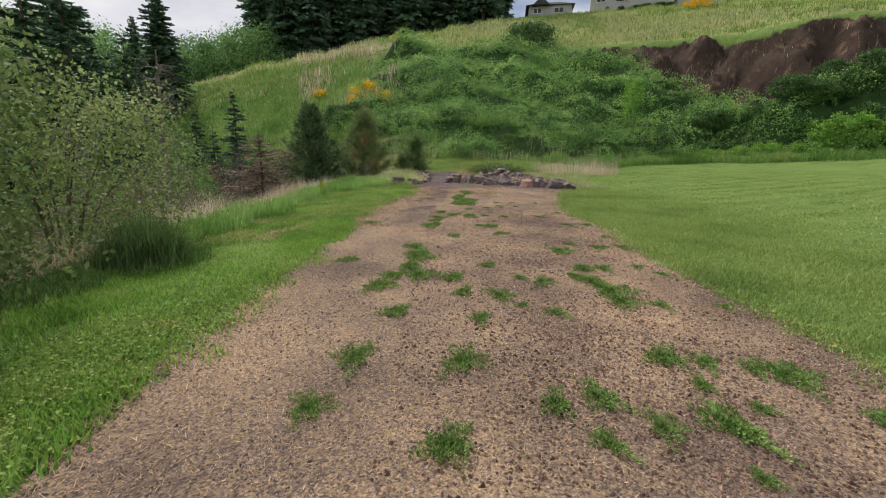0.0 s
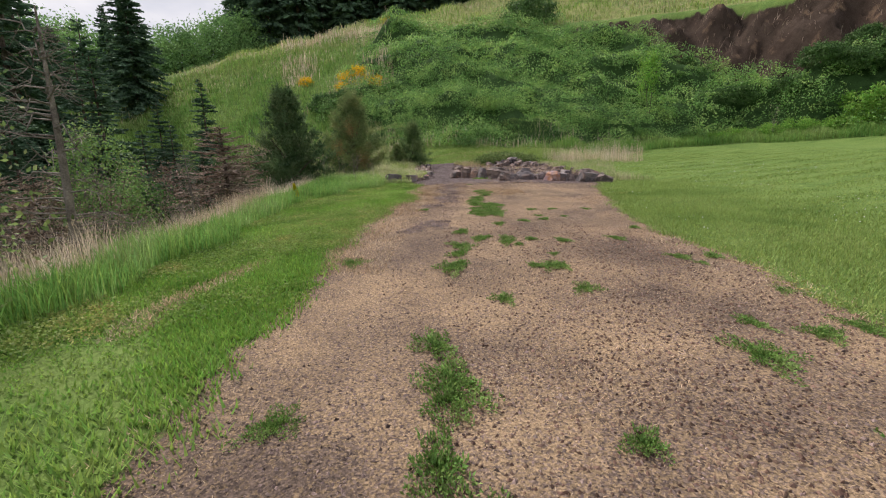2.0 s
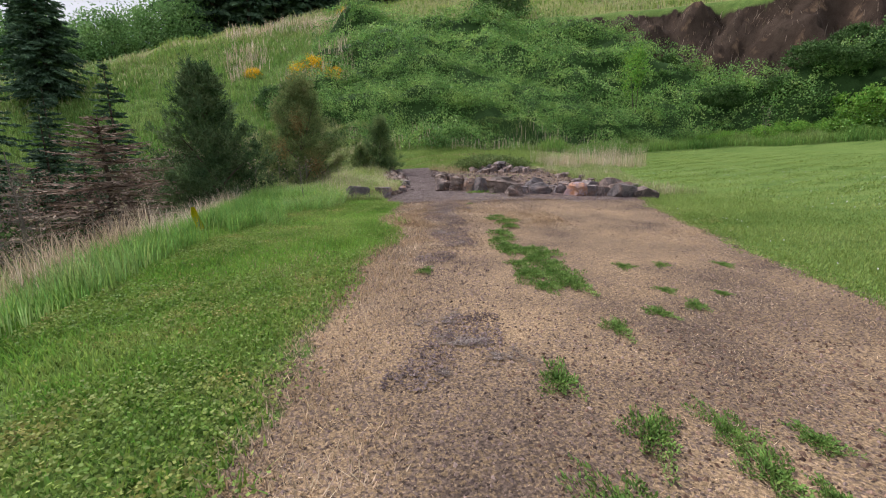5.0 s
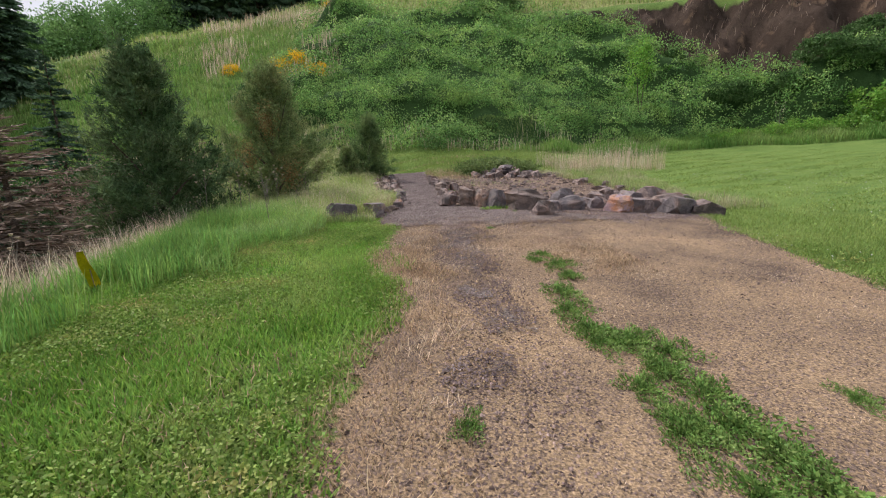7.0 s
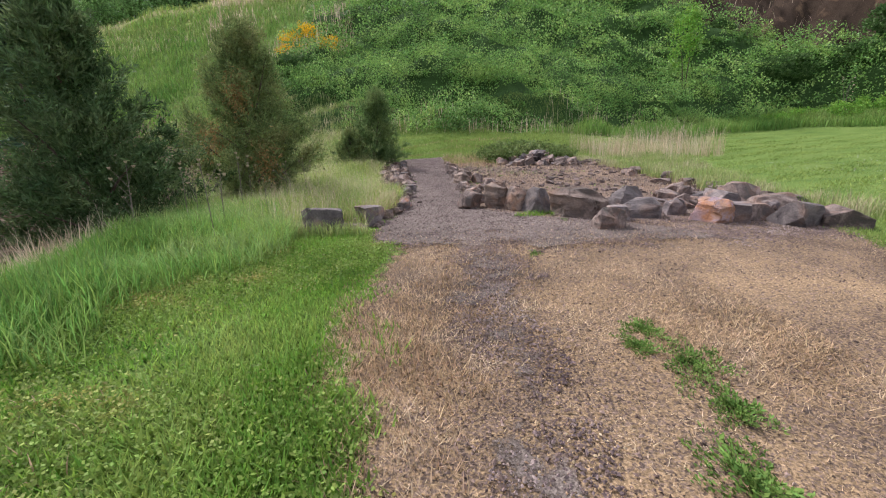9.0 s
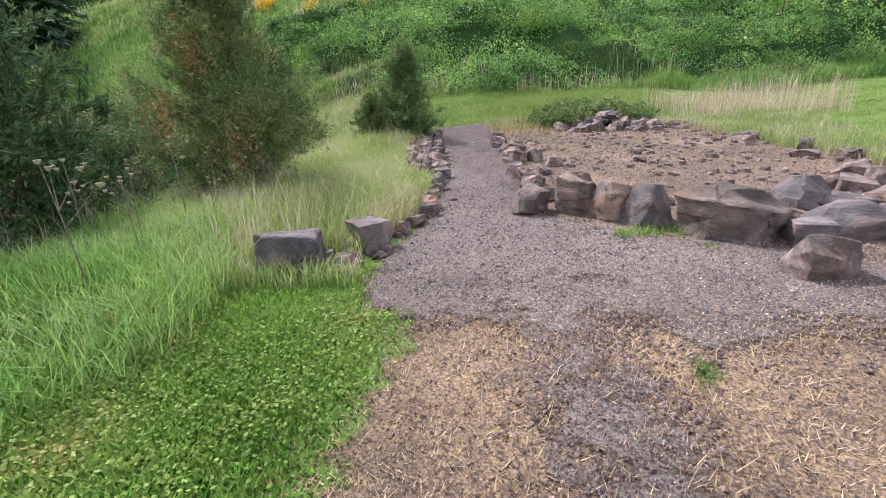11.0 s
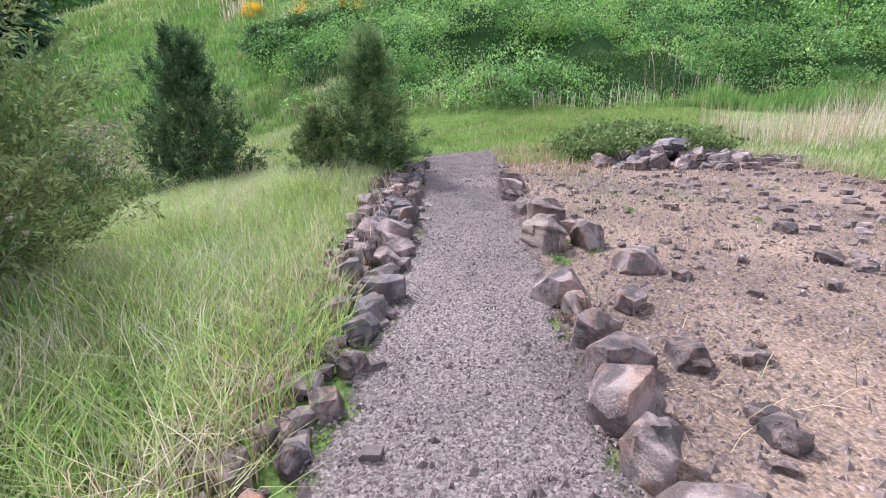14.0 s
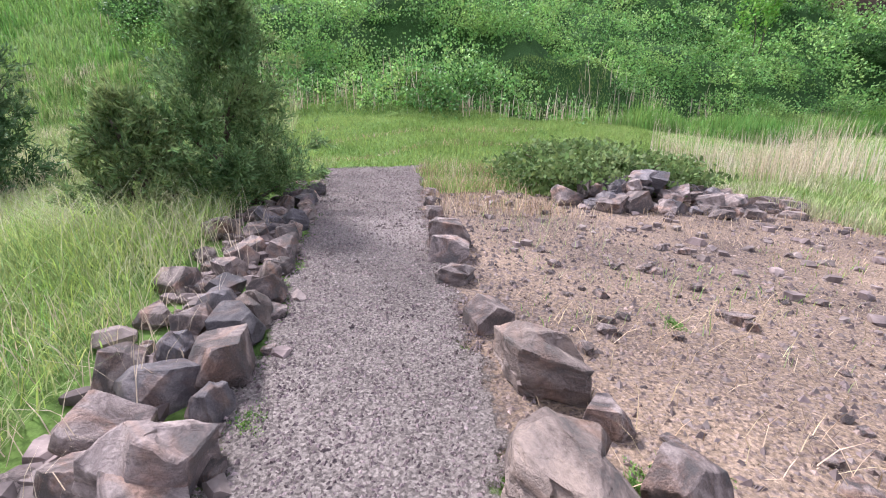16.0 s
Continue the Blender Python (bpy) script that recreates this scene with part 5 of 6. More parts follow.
cx, cy = spread(240000, (-3.6, -0.6, 0.0, 18.4), lambda x, y: thin_out(x, y, 96) & ~on_path(x, y, 0.05) & (np.random.default_rng(13).random(len(x)) < ss(0.3 + 0.4 * ss((y - 7) / 4) * ss((17 - y) / 2) + 0.9 * wave(x, y, 2.0, 67)) * (1 - dry_strip(x, y))), 81)
ex, ey = spread(60000, (2.3, 6.2, 0.0, 18.8), lambda x, y: ~on_track(x, y, -0.1) & (x < track_right(y) + 0.35 + 0.35 * wave(x, y, 1.6, 71)) & (np.random.default_rng(15).random(len(x)) < ss(0.45 + 0.9 * wave(x, y, 2.0, 72))), 87)
cx, cy = np.concatenate([cx, ex]), np.concatenate([cy, ey])
rg = np.random.default_rng(82)
Vc, Fc = kites(np.stack([cx, cy, land(cx, cy) + 0.02 + 0.05 * rg.random(len(cx))], -1), rg.normal(size=(len(cx), 3)) * np.array([1, 1, 0.35]) + np.array([0, 0, 0.25]), rg.uniform(0.013, 0.032, len(cx)), 0.018, 83)
tagged(new("clover", mesh_np("clover", Vc, Fc, M_CLOVER)), "low bright green clover leaves in the verge", "clover", kind="stuff")
tufts("straw_litter", 18000, (-3.0, -2.1, 5, 11.5), lambda x, y: dry_strip(x, y) > 0.25, 0.045, 0.007, 1.8, M_STRAW, 237, "dry straw strip in the green verge", "dead grass")
tufts("dry_grass", 650, (-3.0, -1.2, 18.5, 20.2), lambda x, y: ((x + 2.25) / 0.6) ** 2 + ((y - 19.2) / 0.45) ** 2 < 1, 0.46, 0.005, 0.55, M_HAY, 238, "bleached dry stems behind a dark block of rock", tall=True)
tufts("dry_grass", 2600, (-3.6, -0.9, 19.0, 26.0), lambda x, y: (x < path_left(y) - 0.3) & (wave(x, y, 1.8, 68) > 0.15), 0.34, 0.004, 0.9, M_HAY, 239, "bleached seed stems in meadow grass", tall=True)

tufts("dry_grass", 5200, (-2.6, -0.9, 18.9, 22.6), lambda x, y: (x < path_left(y) - 0.16) & (x > path_left(y) - 0.75 + 0.2 * wave(x, y, 2.0, 98)), 0.2, 0.005, 0.9, M_STRAW, 265, "brown withered grass behind the edging stones", tall=True)
tufts("meadow_grass", 2600, (-6.0, -0.9, 18.5, 30.5), lambda x, y: left_meadow(x, y) & (x < path_left(y) - 0.5), 0.42, 0.004, 0.75, M_SEEDS, 266, "fine flowering grass stems in the meadow", tall=True)
# long grass whose dark colour stands in for the bush's shadow on the verge
tufts("long_grass", 9000, (-5.6, -2.6, 2.2, 6.2), lambda x, y: (x < -3.05 - 0.25 * (y - 2.5) + 0.3 * wave(x, y, 2.0, 99)) | ((x + 3.55) ** 2 + (y - 5.25) ** 2 < 0.5), 0.26, 0.009, 0.8, M_TALL_SHADED, 267, "long grass at the foot of the bush, coloured dark for its shade", tall=True)

tufts("dry_grass", 16000, (-3.6, -0.6, 8.0, 18.6), lambda x, y: thin_out(x, y, 97) & (np.random.default_rng(24).random(len(x)) < ss(-0.1 + 0.9 * wave(x, y, 1.3, 83) + 0.4 * ss((y - 15.5) / 2))), 0.055, 0.008, 1.2, M_STRAW, 270, "withered patches in the green verge", tall=True)

tufts("long_grass", 12000, (-5.0, -1.9, 15.2, 20.2), lambda x, y: (x < -2.3 - 0.5 * ss((18 - y) / 2) + 0.3 * wave(x, y, 1.6, 87)) & (y + 0.5 * x < 18.2), 0.3, 0.009, 1.0, M_TALL, 274, "long lush green grass bent over the bank", tall=True)

tufts("dry_grass", 5200, (0.5, 3.4, 26.6, 30.2), lambda x, y: ~on_path(x, y, 0.02) & (np.random.default_rng(27).random(len(x)) < 0.5 + 0.6 * wave(x, y, 1.5, 88)), 0.2, 0.006, 0.7, M_STRAW, 275, "brown dry grass between the footpath and the rock heap", tall=True)
tufts("dry_grass", 1500, (-1.9, -0.9, 28.6, 31.0), lambda x, y: ~on_path(x, y, 0.02), 0.18, 0.006, 0.8, M_MEADOW, 276, "drying grass at the far end of the footpath", tall=True)

cx, cy = spread(1500, (3.4, 14, 3, 26), lambda x, y: off_track(x, y) & (wave(x, y, 0.7, 70) > -0.1), 84)
rg = np.random.default_rng(85)
Vc, Fc = kites(np.stack([cx, cy, land(cx, cy) + 0.06], -1), rg.normal(size=(len(cx), 3)) + np.array([0, 0, 1.0]), 0.02, 0.02, 86)
tagged(new("clover_flowers", mesh_np("clover_flowers", Vc, Fc, M_TRIM)), "tiny white clover flowers in the lawn", "flowers", kind="stuff")
tufts("green_tuft", 1500, (0.7, 1.6, 18.4, 19.1), lambda x, y: ((x - 1.12) / 0.35) ** 2 + ((y - 18.86) / 0.14) ** 2 < 1, 0.07, 0.007, 0.7, M_TURF, 240, "green grass tuft at the foot of the boulders", tall=True)

tufts("meadow_grass", 900, (-2.3, -1.25, 18.15, 18.45), lambda x, y: y == y, 0.17, 0.008, 0.7, M_MEADOW, 226, "uncut grass at the foot of a rock", tall=True)

tufts("straw_litter", 7000, (-2.0, 4.0, 30.6, 34.0), lambda x, y: (np.abs(np.sin(2.3 * y - 0.5 * x + 0.5 * wave(x, y, 1.2, 80))) < 0.22) & ~on_path(x, y, 0.1), 0.11, 0.018, 1.2, M_STRAW, 263, "brown streaks of dead grass in the rough turf", "dead grass")
tufts("meadow_grass", 2600, (0.9, 5.6, 20.0, 28.6), lambda x, y: on_plot(x, y, 0.1) & (wave(x, y, 1.1, 81) > 0.25), 0.1, 0.005, 0.8, M_MEADOW, 264, "sparse yellowish grass on stony soil", tall=True)

# litter, gravel and straw on the track, the plot and the path
tufts("straw_litter", 400000, (-2.4, 5.5, -0.5, 19.4), lambda x, y: on_track(x, y, 0.1) & ~on_path(x, y, 0.0) & (np.random.default_rng(4).random(len(x)) < (0.25 + 0.8 * ss(0.5 + 0.6 * wave(x, y, 1.5, 61))) * (1 - 0.5 * ss((x - 0.2) / 1.0) * ss((10 - y) / 3))), 0.016, 0.0055, 2.2, M_STRAW, 231, "flattened dead grass on the track", "dead grass")
tufts("straw_litter", 85000, (0.3, 6.0, 18.2, 29.0), lambda x, y: on_plot(x, y, 0.2), 0.018, 0.005, 2.2, M_STRAW, 233, "dry straw litter on the stony soil", "dead grass")
tufts("straw_litter", 60000, (-2.4, 5.2, 0, 19.0), lambda x, y: (np.abs(track_margin(x, y) - 0.15) < 0.4) & ~on_path(x, y, 0.1), 0.03, 0.006, 1.6, M_STRAW, 232, "dry straw along the margins of the track", "dead grass")
tufts("straw_litter", 60000, (-2.0, 2.0, 8, 18.6), lambda x, y: on_track(x, y, 0.12) & ~on_path(x, y, 0.1) & (np.abs(x - track_left(y) - 0.25) < 0.45), 0.06, 0.007, 1.0, M_STRAW, 235, "withered grass along the edge of the track", "dead grass")


def chips(name, x, y, lift, size, material, seed, label, category):
    """Loose broken stones: squashed octahedra of chance shape."""
    r = np.random.default_rng(seed)
    n = len(x)
    s = np.asarray(size) * r.uniform(0.45, 1.5, n)
    unit = np.array([(1, 0, 0), (0, 1, 0), (-1, 0, 0), (0, -1, 0), (0, 0, 1), (0, 0, -1)], float)
    a = r.uniform(0, math.tau, n)
    ca, sa = np.cos(a), np.sin(a)
    V = unit[None] * r.uniform(0.6, 1.15, (n, 6, 1)) + r.normal(0, 0.18, (n, 6, 3))
    V = V * s[:, None, None] * np.array([1.0, 0.7, 0.5])
    X = V[..., 0] * ca[:, None] - V[..., 1] * sa[:, None]
    Y = V[..., 0] * sa[:, None] + V[..., 1] * ca[:, None]
    P = np.stack([X + x[:, None], Y + y[:, None], V[..., 2] + (land(x, y) + lift + 0.18 * s)[:, None]], -1)
    P[:, :4, 2] -= (0.3 * s)[:, None]
    T = np.array([(0, 1, 4), (1, 2, 4), (2, 3, 4), (3, 0, 4)])
    P = P[:, :5]
    F = (np.arange(n)[:, None, None] * 5 + T[None]).reshape(-1, 3)
    return tagged(new(name, mesh_np(name, P, F, material)), label, category, kind="stuff")


cx, cy = spread(190000, (-1.4, 3.0, 9.0, 30.4), lambda x, y: on_path(x, y, 0.05), 241)
chips("gravel", cx, cy, 0.024, 0.0105, M_CHIP, 242, "loose grey gravel on the footpath", "gravel")
cx, cy = spread(46000, (-2.0, 5.2, -0.5, 19.4), lambda x, y: on_track(x, y, 0.0) & (np.random.default_rng(5).random(len(x)) < 0.25 + ss(0.45 - 0.7 * wave(x, y, 1.1, 62))), 243)
chips("gravel", cx, cy, 0.010, 0.012, M_CHIP_ROAD, 244, "loose brown gravel on the track", "gravel")
cx, cy = spread(11000, (-1.3, 0.55, 3.0, 17.9), lambda x, y: np.abs(x - rut(y) + 0.05 * wave(x, y, 1.2, 63)) < (0.24 + 0.2 * ss((y - 8) / 5)) * np.sqrt(np.random.default_rng(12).random(len(x))) * (1.1 + 0.4 * wave(x, y, 1.6, 64)), 245)
chips("gravel", cx, cy, 0.012, 0.0105, M_CHIP_ROAD, 246, "dark grey brown gravel in the wheel rut", "gravel")
cx, cy = spread(6000, (-2.0, 5.2, -0.5, 19.2), lambda x, y: on_track(x, y, 0.0) & (np.random.default_rng(14).random(len(x)) < 0.1 + ss(0.3 + 0.7 * wave(x, y, 1.7, 69))), 251)
chips("clods", cx, cy, 0.010, 0.014, M_CLOD, 252, "small dark clods on the gravel track", "clods")
cx, cy = spread(15000, (0.3, 6.0, 18.4, 29.0), lambda x, y: on_plot(x, y, 0.1), 247)
chips("rubble", cx, cy, 0.012, 0.02, M_CHIP_ROAD, 248, "small broken stones strewn on bare soil", "rubble")

cx, cy = spread(17000, (0.5, 5.6, 18.6, 28.4), lambda x, y: on_plot(x, y, 0.1) & ~on_path(x, y, 0.15) & (np.random.default_rng(17).random(len(x)) < 0.2 + 0.8 * np.exp(-(x - 0.5) / 1.1) + 0.3 * wave(x, y, 1.9, 74)), 253)
chips("rubble", cx, cy, 0.014, 0.026, M_STONES, 254, "pinkish grey rubble between the footpath and the plot", "rubble")
tufts("dry_grass", 5200, (0.55, 5.6, 19.6, 28.6), lambda x, y: on_plot(x, y, 0.1) & ~on_path(x, y, 0.2) & (wave(x, y, 1.3, 75) > -0.2), 0.13, 0.004, 1.5, M_STRAW, 255, "thin dry stems lying on stony soil", "dead grass", tall=True)
tufts("green_tuft", 2400, (0.5, 4.2, 19.8, 27.5), lambda x, y: ~on_path(x, y, 0.15) & (wave(x, y, 2.6, 76) > 0.72), 0.08, 0.006, 0.9, M_TURF, 256, "small green grass tufts between stones", tall=True)

cx, cy = spread(60000, (-1.6, 5.0, 15.5, 19.4), lambda x, y: (path_margin(x, y) < 0.1) & (track_margin(x, y) > -0.1) & (np.random.default_rng(22).random(len(x)) < 0.85 * ss((y - 16.7) / 0.7) * np.exp(np.minimum(0, path_margin(x, y)) / 0.22) * (0.6 + 0.6 * wave(x, y, 3.0, 82)) + 0.5 * ss((x - 1.2) / 0.8) * ss((y - 17.2) / 0.5)), 267)
chips("gravel", cx, cy, 0.016, 0.0115, M_CHIP, 268, "grey gravel thinning out into dead grass", "gravel")
tufts("straw_litter", 26000, (-1.4, 3.4, 15.5, 19.0), lambda x, y: (path_margin(x, y) > -0.1) & (np.random.default_rng(23).random(len(x)) < 0.75 * np.exp(-np.maximum(0, path_margin(x, y)) / 0.14) * ss((18.9 - y) / 0.8)), 0.05, 0.006, 1.3, M_STRAW, 269, "thin straw over the edge of the gravel", "dead grass")
cx, cy = spread(7000, (-1.4, 3.0, 16.8, 30.0), lambda x, y: on_path(x, y, 0.0) & (np.random.default_rng(25).random(len(x)) < 0.35 + 0.5 * wave(x, y, 1.4, 84) + 0.4 * np.exp(-np.minimum(x - path_left(y), path_right(y) - x) / 0.15)), 271)
chips("gravel", cx, cy, 0.026, 0.02, M_STONES, 272, "coarse pinkish grey stones in the gravel", "gravel")
tufts("straw_litter", 50000, (-1.3, 1.8, 13.8, 17.0), lambda x, y: np.random.default_rng(26).random(len(x)) < 0.3 + 0.6 * wave(x, y, 1.9, 85), 0.03, 0.006, 1.7, M_STRAW, 273, "pale straw strewn along the wheel rut", "dead grass")
cx, cy = spread(15000, (-1.5, 1.3, 8.5, 18.0), lambda x, y: (rut_margin(x, y) > -0.12) & (np.random.default_rng(19).random(len(x)) < 0.6 + 0.5 * wave(x, y, 2.2, 77)), 257)
chips("gravel", cx, cy, 0.026, 0.011, M_CHIP_ROAD, 258, "brown gravel mixed into the wheel rut", "gravel")
cx, cy = spread(36000, (-1.5, 2.6, 8.5, 18.6), lambda x, y: on_path(x, y, 0.1) & (np.random.default_rng(20).random(len(x)) < ss((18.6 - y) / 1.2) * (0.5 + 0.6 * wave(x, y, 1.8, 78))), 259)
chips("straw_litter", cx, cy, 0.026, 0.0075, M_STRAW, 260, "broken straw strewn over the gravel", "dead grass")
cx, cy = spread(40000, (-0.3, 3.0, -0.5, 11.0), lambda x, y: on_track(x, y, 0.0) & (np.random.default_rng(21).random(len(x)) < ss((x + 0.1) / 1.4) * ss((11 - y) / 3) * 0.6 + 0.35 * wave(x, y, 1.0, 79)), 261)
chips("gravel", cx, cy, 0.012, 0.013, M_CHIP_RED, 262, "dark reddish brown gravel on the track", "gravel")

# ---- weeds on the track ----
def weed(seed, r, h, n):
    rg_ = np.random.default_rng(seed)
    a, k = rg_.uniform(0, math.tau, n), rg_.random(n) ** 0.75 * r
    k *= 0.7 + 0.25 * np.sin(3 * a + seed) + 0.2 * np.sin(7 * a + 2 * seed)
    P = np.stack([np.cos(a) * k, np.sin(a) * k, rg_.random(n) * h * 0.5], -1)
    D = np.stack([np.cos(a) * 0.5 + rg_.normal(0, 0.5, n), np.sin(a) * 0.5 + rg_.normal(0, 0.5, n), rg_.uniform(0.2, 1.3, n)], -1)
    V, F = kites(P, D, rg_.uniform(0.012, 0.028, n), 0.009, seed + 1)
    return mesh_np("weed_clump", V, F, M_WEED)


M_WEED = stuff_material("weed_leaves", [(0.10, 0.18, 0.04), (0.15, 0.26, 0.06), (0.22, 0.31, 0.10)], 3, 20, 0.7, 0, vary=0.35, hue=0.02, through_light=0.3)
WEEDS = [weed(301, 0.19, 0.05, 1100), weed(303, 0.25, 0.045, 1500), weed(305, 0.16, 0.055, 900)]
SPOTS = [(-0.29, 5.8, 1.2), (-0.24, 4.75, 1.2), (-0.39, 3.53, 1), (-0.56, 2.7, 1), (-0.68, 2.14, 0.8), (0.19, 4.12, 0.9), (0.29, 3.4, 0.8), (0.13, 2.63, 1),
         (0.02, 1.82, 1.2), (0.94, 3.58, 0.7), (1.63, 4.18, 1.4), (1.43, 2.74, 1.1), (1.39, 2.0, 1.1), (2.08, 2.55, 1.1), (0.59, 2.17, 0.9), (0.75, 1.86, 0.7)]
SPOTS += [(0.44, 13.0, 1.3), (-0.14, 8.2, 0.9), (-0.39, 6.23, 1.2), (-0.31, 5.6, 1.3), (-0.37, 5.1, 1.3), (-0.53, 4.7, 1.1), (-0.62, 4.3, 1.1), (0.1, 4.63, 1.1),
          (0.18, 7.1, 0.8), (-1.16, 5.4, 0.8), (0.53, 5.2, 0.9), (2.19, 6.25, 1), (1.58, 5.95, 1.0), (1.59, 5.0, 1.2), (1.54, 4.5, 1.2), (1.03, 4.5, 0.8)]
SPOTS += [(0.62, 15.0, 1.1), (0.39, 12.4, 1.3), (0.36, 12.0, 1.2), (-0.03, 9.96, 1.1), (0.21, 9.45, 1.1), (-0.08, 9.03, 1), (-0.13, 8.63, 1.1), (-0.22, 8.06, 1.3), (-1.34, 8.46, 0.9), (0.66, 8.05, 0.8)]
SPOTS += [(0.75, 15.2, 1.2), (0.82, 14.8, 1.4), (0.78, 14.4, 1.5), (0.55, 14.0, 1.5), (0.45, 13.6, 1.5), (0.45, 13.2, 1.6), (0.65, 13.0, 1.6), (0.8, 12.8, 1.5), (0.6, 12.6, 1.3)]
SPOTS += [(-0.35, 17.9, 0.5), (0.55, 17.0, 0.6), (0.85, 18.85, 0.9), (1.35, 18.5, 0.8), (0.95, 22.9, 0.7), (-0.58, 23.4, 0.8), (0.75, 22.9, 0.9), (0.85, 22.7, 0.8), (-0.62, 22.9, 0.6), (-0.6, 22.7, 0.7), (0.55, 22.5, 0.8), (1.6, 24.0, 0.7), (2.6, 23.5, 0.6)]
SPOTS += [(0.58, 13.0, 1.1), (0.65, 12.58, 1.3), (0.71, 12.31, 1.5), (0.66, 12.02, 1.6), (0.71, 11.81, 1.5), (0.69, 11.61, 1.5), (0.49, 12.01, 1.2), (-0.63, 12.14, 1.0), (0.41, 12.04, 1.2), (0.43, 11.61, 1.3)]
rg = np.random.default_rng(71)
for k in range(46):
    y = rg.uniform(1.6, 12.5)
    SPOTS.append((float(rg.uniform(0.5, track_right(np.array([y]))[0] - 0.1)), y, rg.uniform(0.45, 0.95)))
for i, (x, y, s) in enumerate(SPOTS):
    s *= 0.82 if y > 11.4 else 1.0
    ob = new("weed_clump", WEEDS[i % 3])
    ob.matrix_world = pose(x, y, gz(x, y) + 0.008, 0, 0, rg.uniform(-25, 25)) @ Matrix.Diagonal((s * rg.uniform(0.65, 0.9), s * rg.uniform(1.1, 1.7), s * 0.9, 1))
    tagged(ob, "low green weed clump growing through gravel", "weed", "weeds on the track")

# ---- rocks ----
def crisp(bm, angle=24):
    """A mesh from bm, smooth but for its broken edges."""
    bmesh.ops.recalc_face_normals(bm, faces=bm.faces)
    me = bpy.data.meshes.new("rock")
    bm.to_mesh(me)
    bm.free()
    me.polygons.foreach_set("use_smooth", np.full(len(me.polygons), True))
    me.set_sharp_from_angle(angle=radians(angle))
    return me


def roughen(bm, seed, grain, steps, rough, ledge=0.0):
    bmesh.ops.triangulate(bm, faces=bm.faces)
    for k in range(steps):
        bmesh.ops.subdivide_edges(bm, edges=[e for e in bm.edges if e.calc_length() > grain], cuts=1)
        bmesh.ops.triangulate(bm, faces=bm.faces)
    for v in bm.verts:
        q = v.co * 2.1 + Vector((seed, 0.3 * seed, 0))
        v.co += noise.noise_vector(q) * rough + noise.noise_vector(q * 2.9) * rough * 0.5 + noise.noise_vector(q * 7.0) * rough * 0.2
        if ledge:
            v.co += (noise.cell_vector(Vector((q.x * 0.7, q.y * 0.7, q.z * 2.2))) - Vector((0.5, 0.5, 0.5))) * ledge


def rock_mesh(seed, blocky=0.0, rough=0.022, grain=0.2, steps=2):
    """An angular rock about one metre across: a block broken along a few deep planes, its corners knocked off."""
    rg_ = random.Random(seed)
    bm = bmesh.new()
    bmesh.ops.create_cube(bm, size=1.0)
    deep = 4 if blocky else 7
    for i in range(deep + 5):
        n = Vector((rg_.gauss(0, 1), rg_.gauss(0, 1), rg_.gauss(0, 0.8))).normalized()
        reach = 0.5 * sum(abs(c) for c in n)
        share = rg_.uniform(0.42, 0.74) if i < deep else rg_.uniform(0.66, 0.86)
        bmesh.ops.bisect_plane(bm, geom=bm.verts[:] + bm.edges[:] + bm.faces[:], plane_co=n * reach * share, plane_no=n, clear_outer=True)
        bmesh.ops.holes_fill(bm, edges=[e for e in bm.edges if e.is_boundary], sides=0)
    bmesh.ops.remove_doubles(bm, verts=bm.verts, dist=0.012)
    lo = [min(v.co[i] for v in bm.verts) for i in range(3)]
    hi = [max(v.co[i] for v in bm.verts) for i in range(3)]
    for v in bm.verts:
        v.co = Vector([(v.co[i] - (lo[i] + hi[i]) / 2) / (hi[i] - lo[i]) for i in range(3)])
    bmesh.ops.bevel(bm, geom=list(bm.edges), offset=0.012, segments=1, affect="EDGES", clamp_overlap=True)
    roughen(bm, seed, grain, steps, rough)
    return crisp(bm)


def slab_mesh(seed, sides=7, grain=0.1, steps=4):
    """A thick boulder with steep, slightly undercut broken sides and a tilted, stepped top."""
    rg_ = random.Random(seed)
    bm = bmesh.new()
    ring, base = [], []
    tilt = (rg_.uniform(-0.2, 0.2), rg_.uniform(-0.25, 0.05))
    for k in range(sides):
        a = math.tau * (k + rg_.uniform(-0.32, 0.32)) / sides
        d = 0.5 * rg_.uniform(0.72, 1.1)
        x, y = d * math.cos(a), d * math.sin(a)
        ring.append(bm.verts.new((x, y, 0.2 + tilt[0] * x + tilt[1] * y + rg_.uniform(-0.16, 0.14))))
        w = rg_.uniform(0.92, 1.08)
        base.append(bm.verts.new((x * w, y * w, -0.5)))
    crown = [bm.verts.new((v.co.x * 0.45 + rg_.uniform(-0.06, 0.06), v.co.y * 0.45 + rg_.uniform(-0.06, 0.06), 0.5 + rg_.uniform(-0.08, 0.02))) for v in ring[::2]]
    n = len(crown)
    for k in range(sides):
        j = (k + 1) % sides
        bm.faces.new((base[k], base[j], ring[j], ring[k]))
        c0, c1 = crown[(k // 2) % n], crown[((k + 1) // 2) % n]
        bm.faces.new((ring[k], ring[j], c0))
        if k % 2 and c0 is not c1:
            bm.faces.new((ring[j], c1, c0))
    bm.faces.new(crown)
    bm.faces.new(base[::-1])
    bmesh.ops.holes_fill(bm, edges=[e for e in bm.edges if e.is_boundary], sides=0)
    bmesh.ops.bevel(bm, geom=list(bm.edges), offset=0.014, segments=1, affect="EDGES", clamp_overlap=True)
    roughen(bm, seed, grain, steps, 0.05, 0.05)
    return crisp(bm, 20)


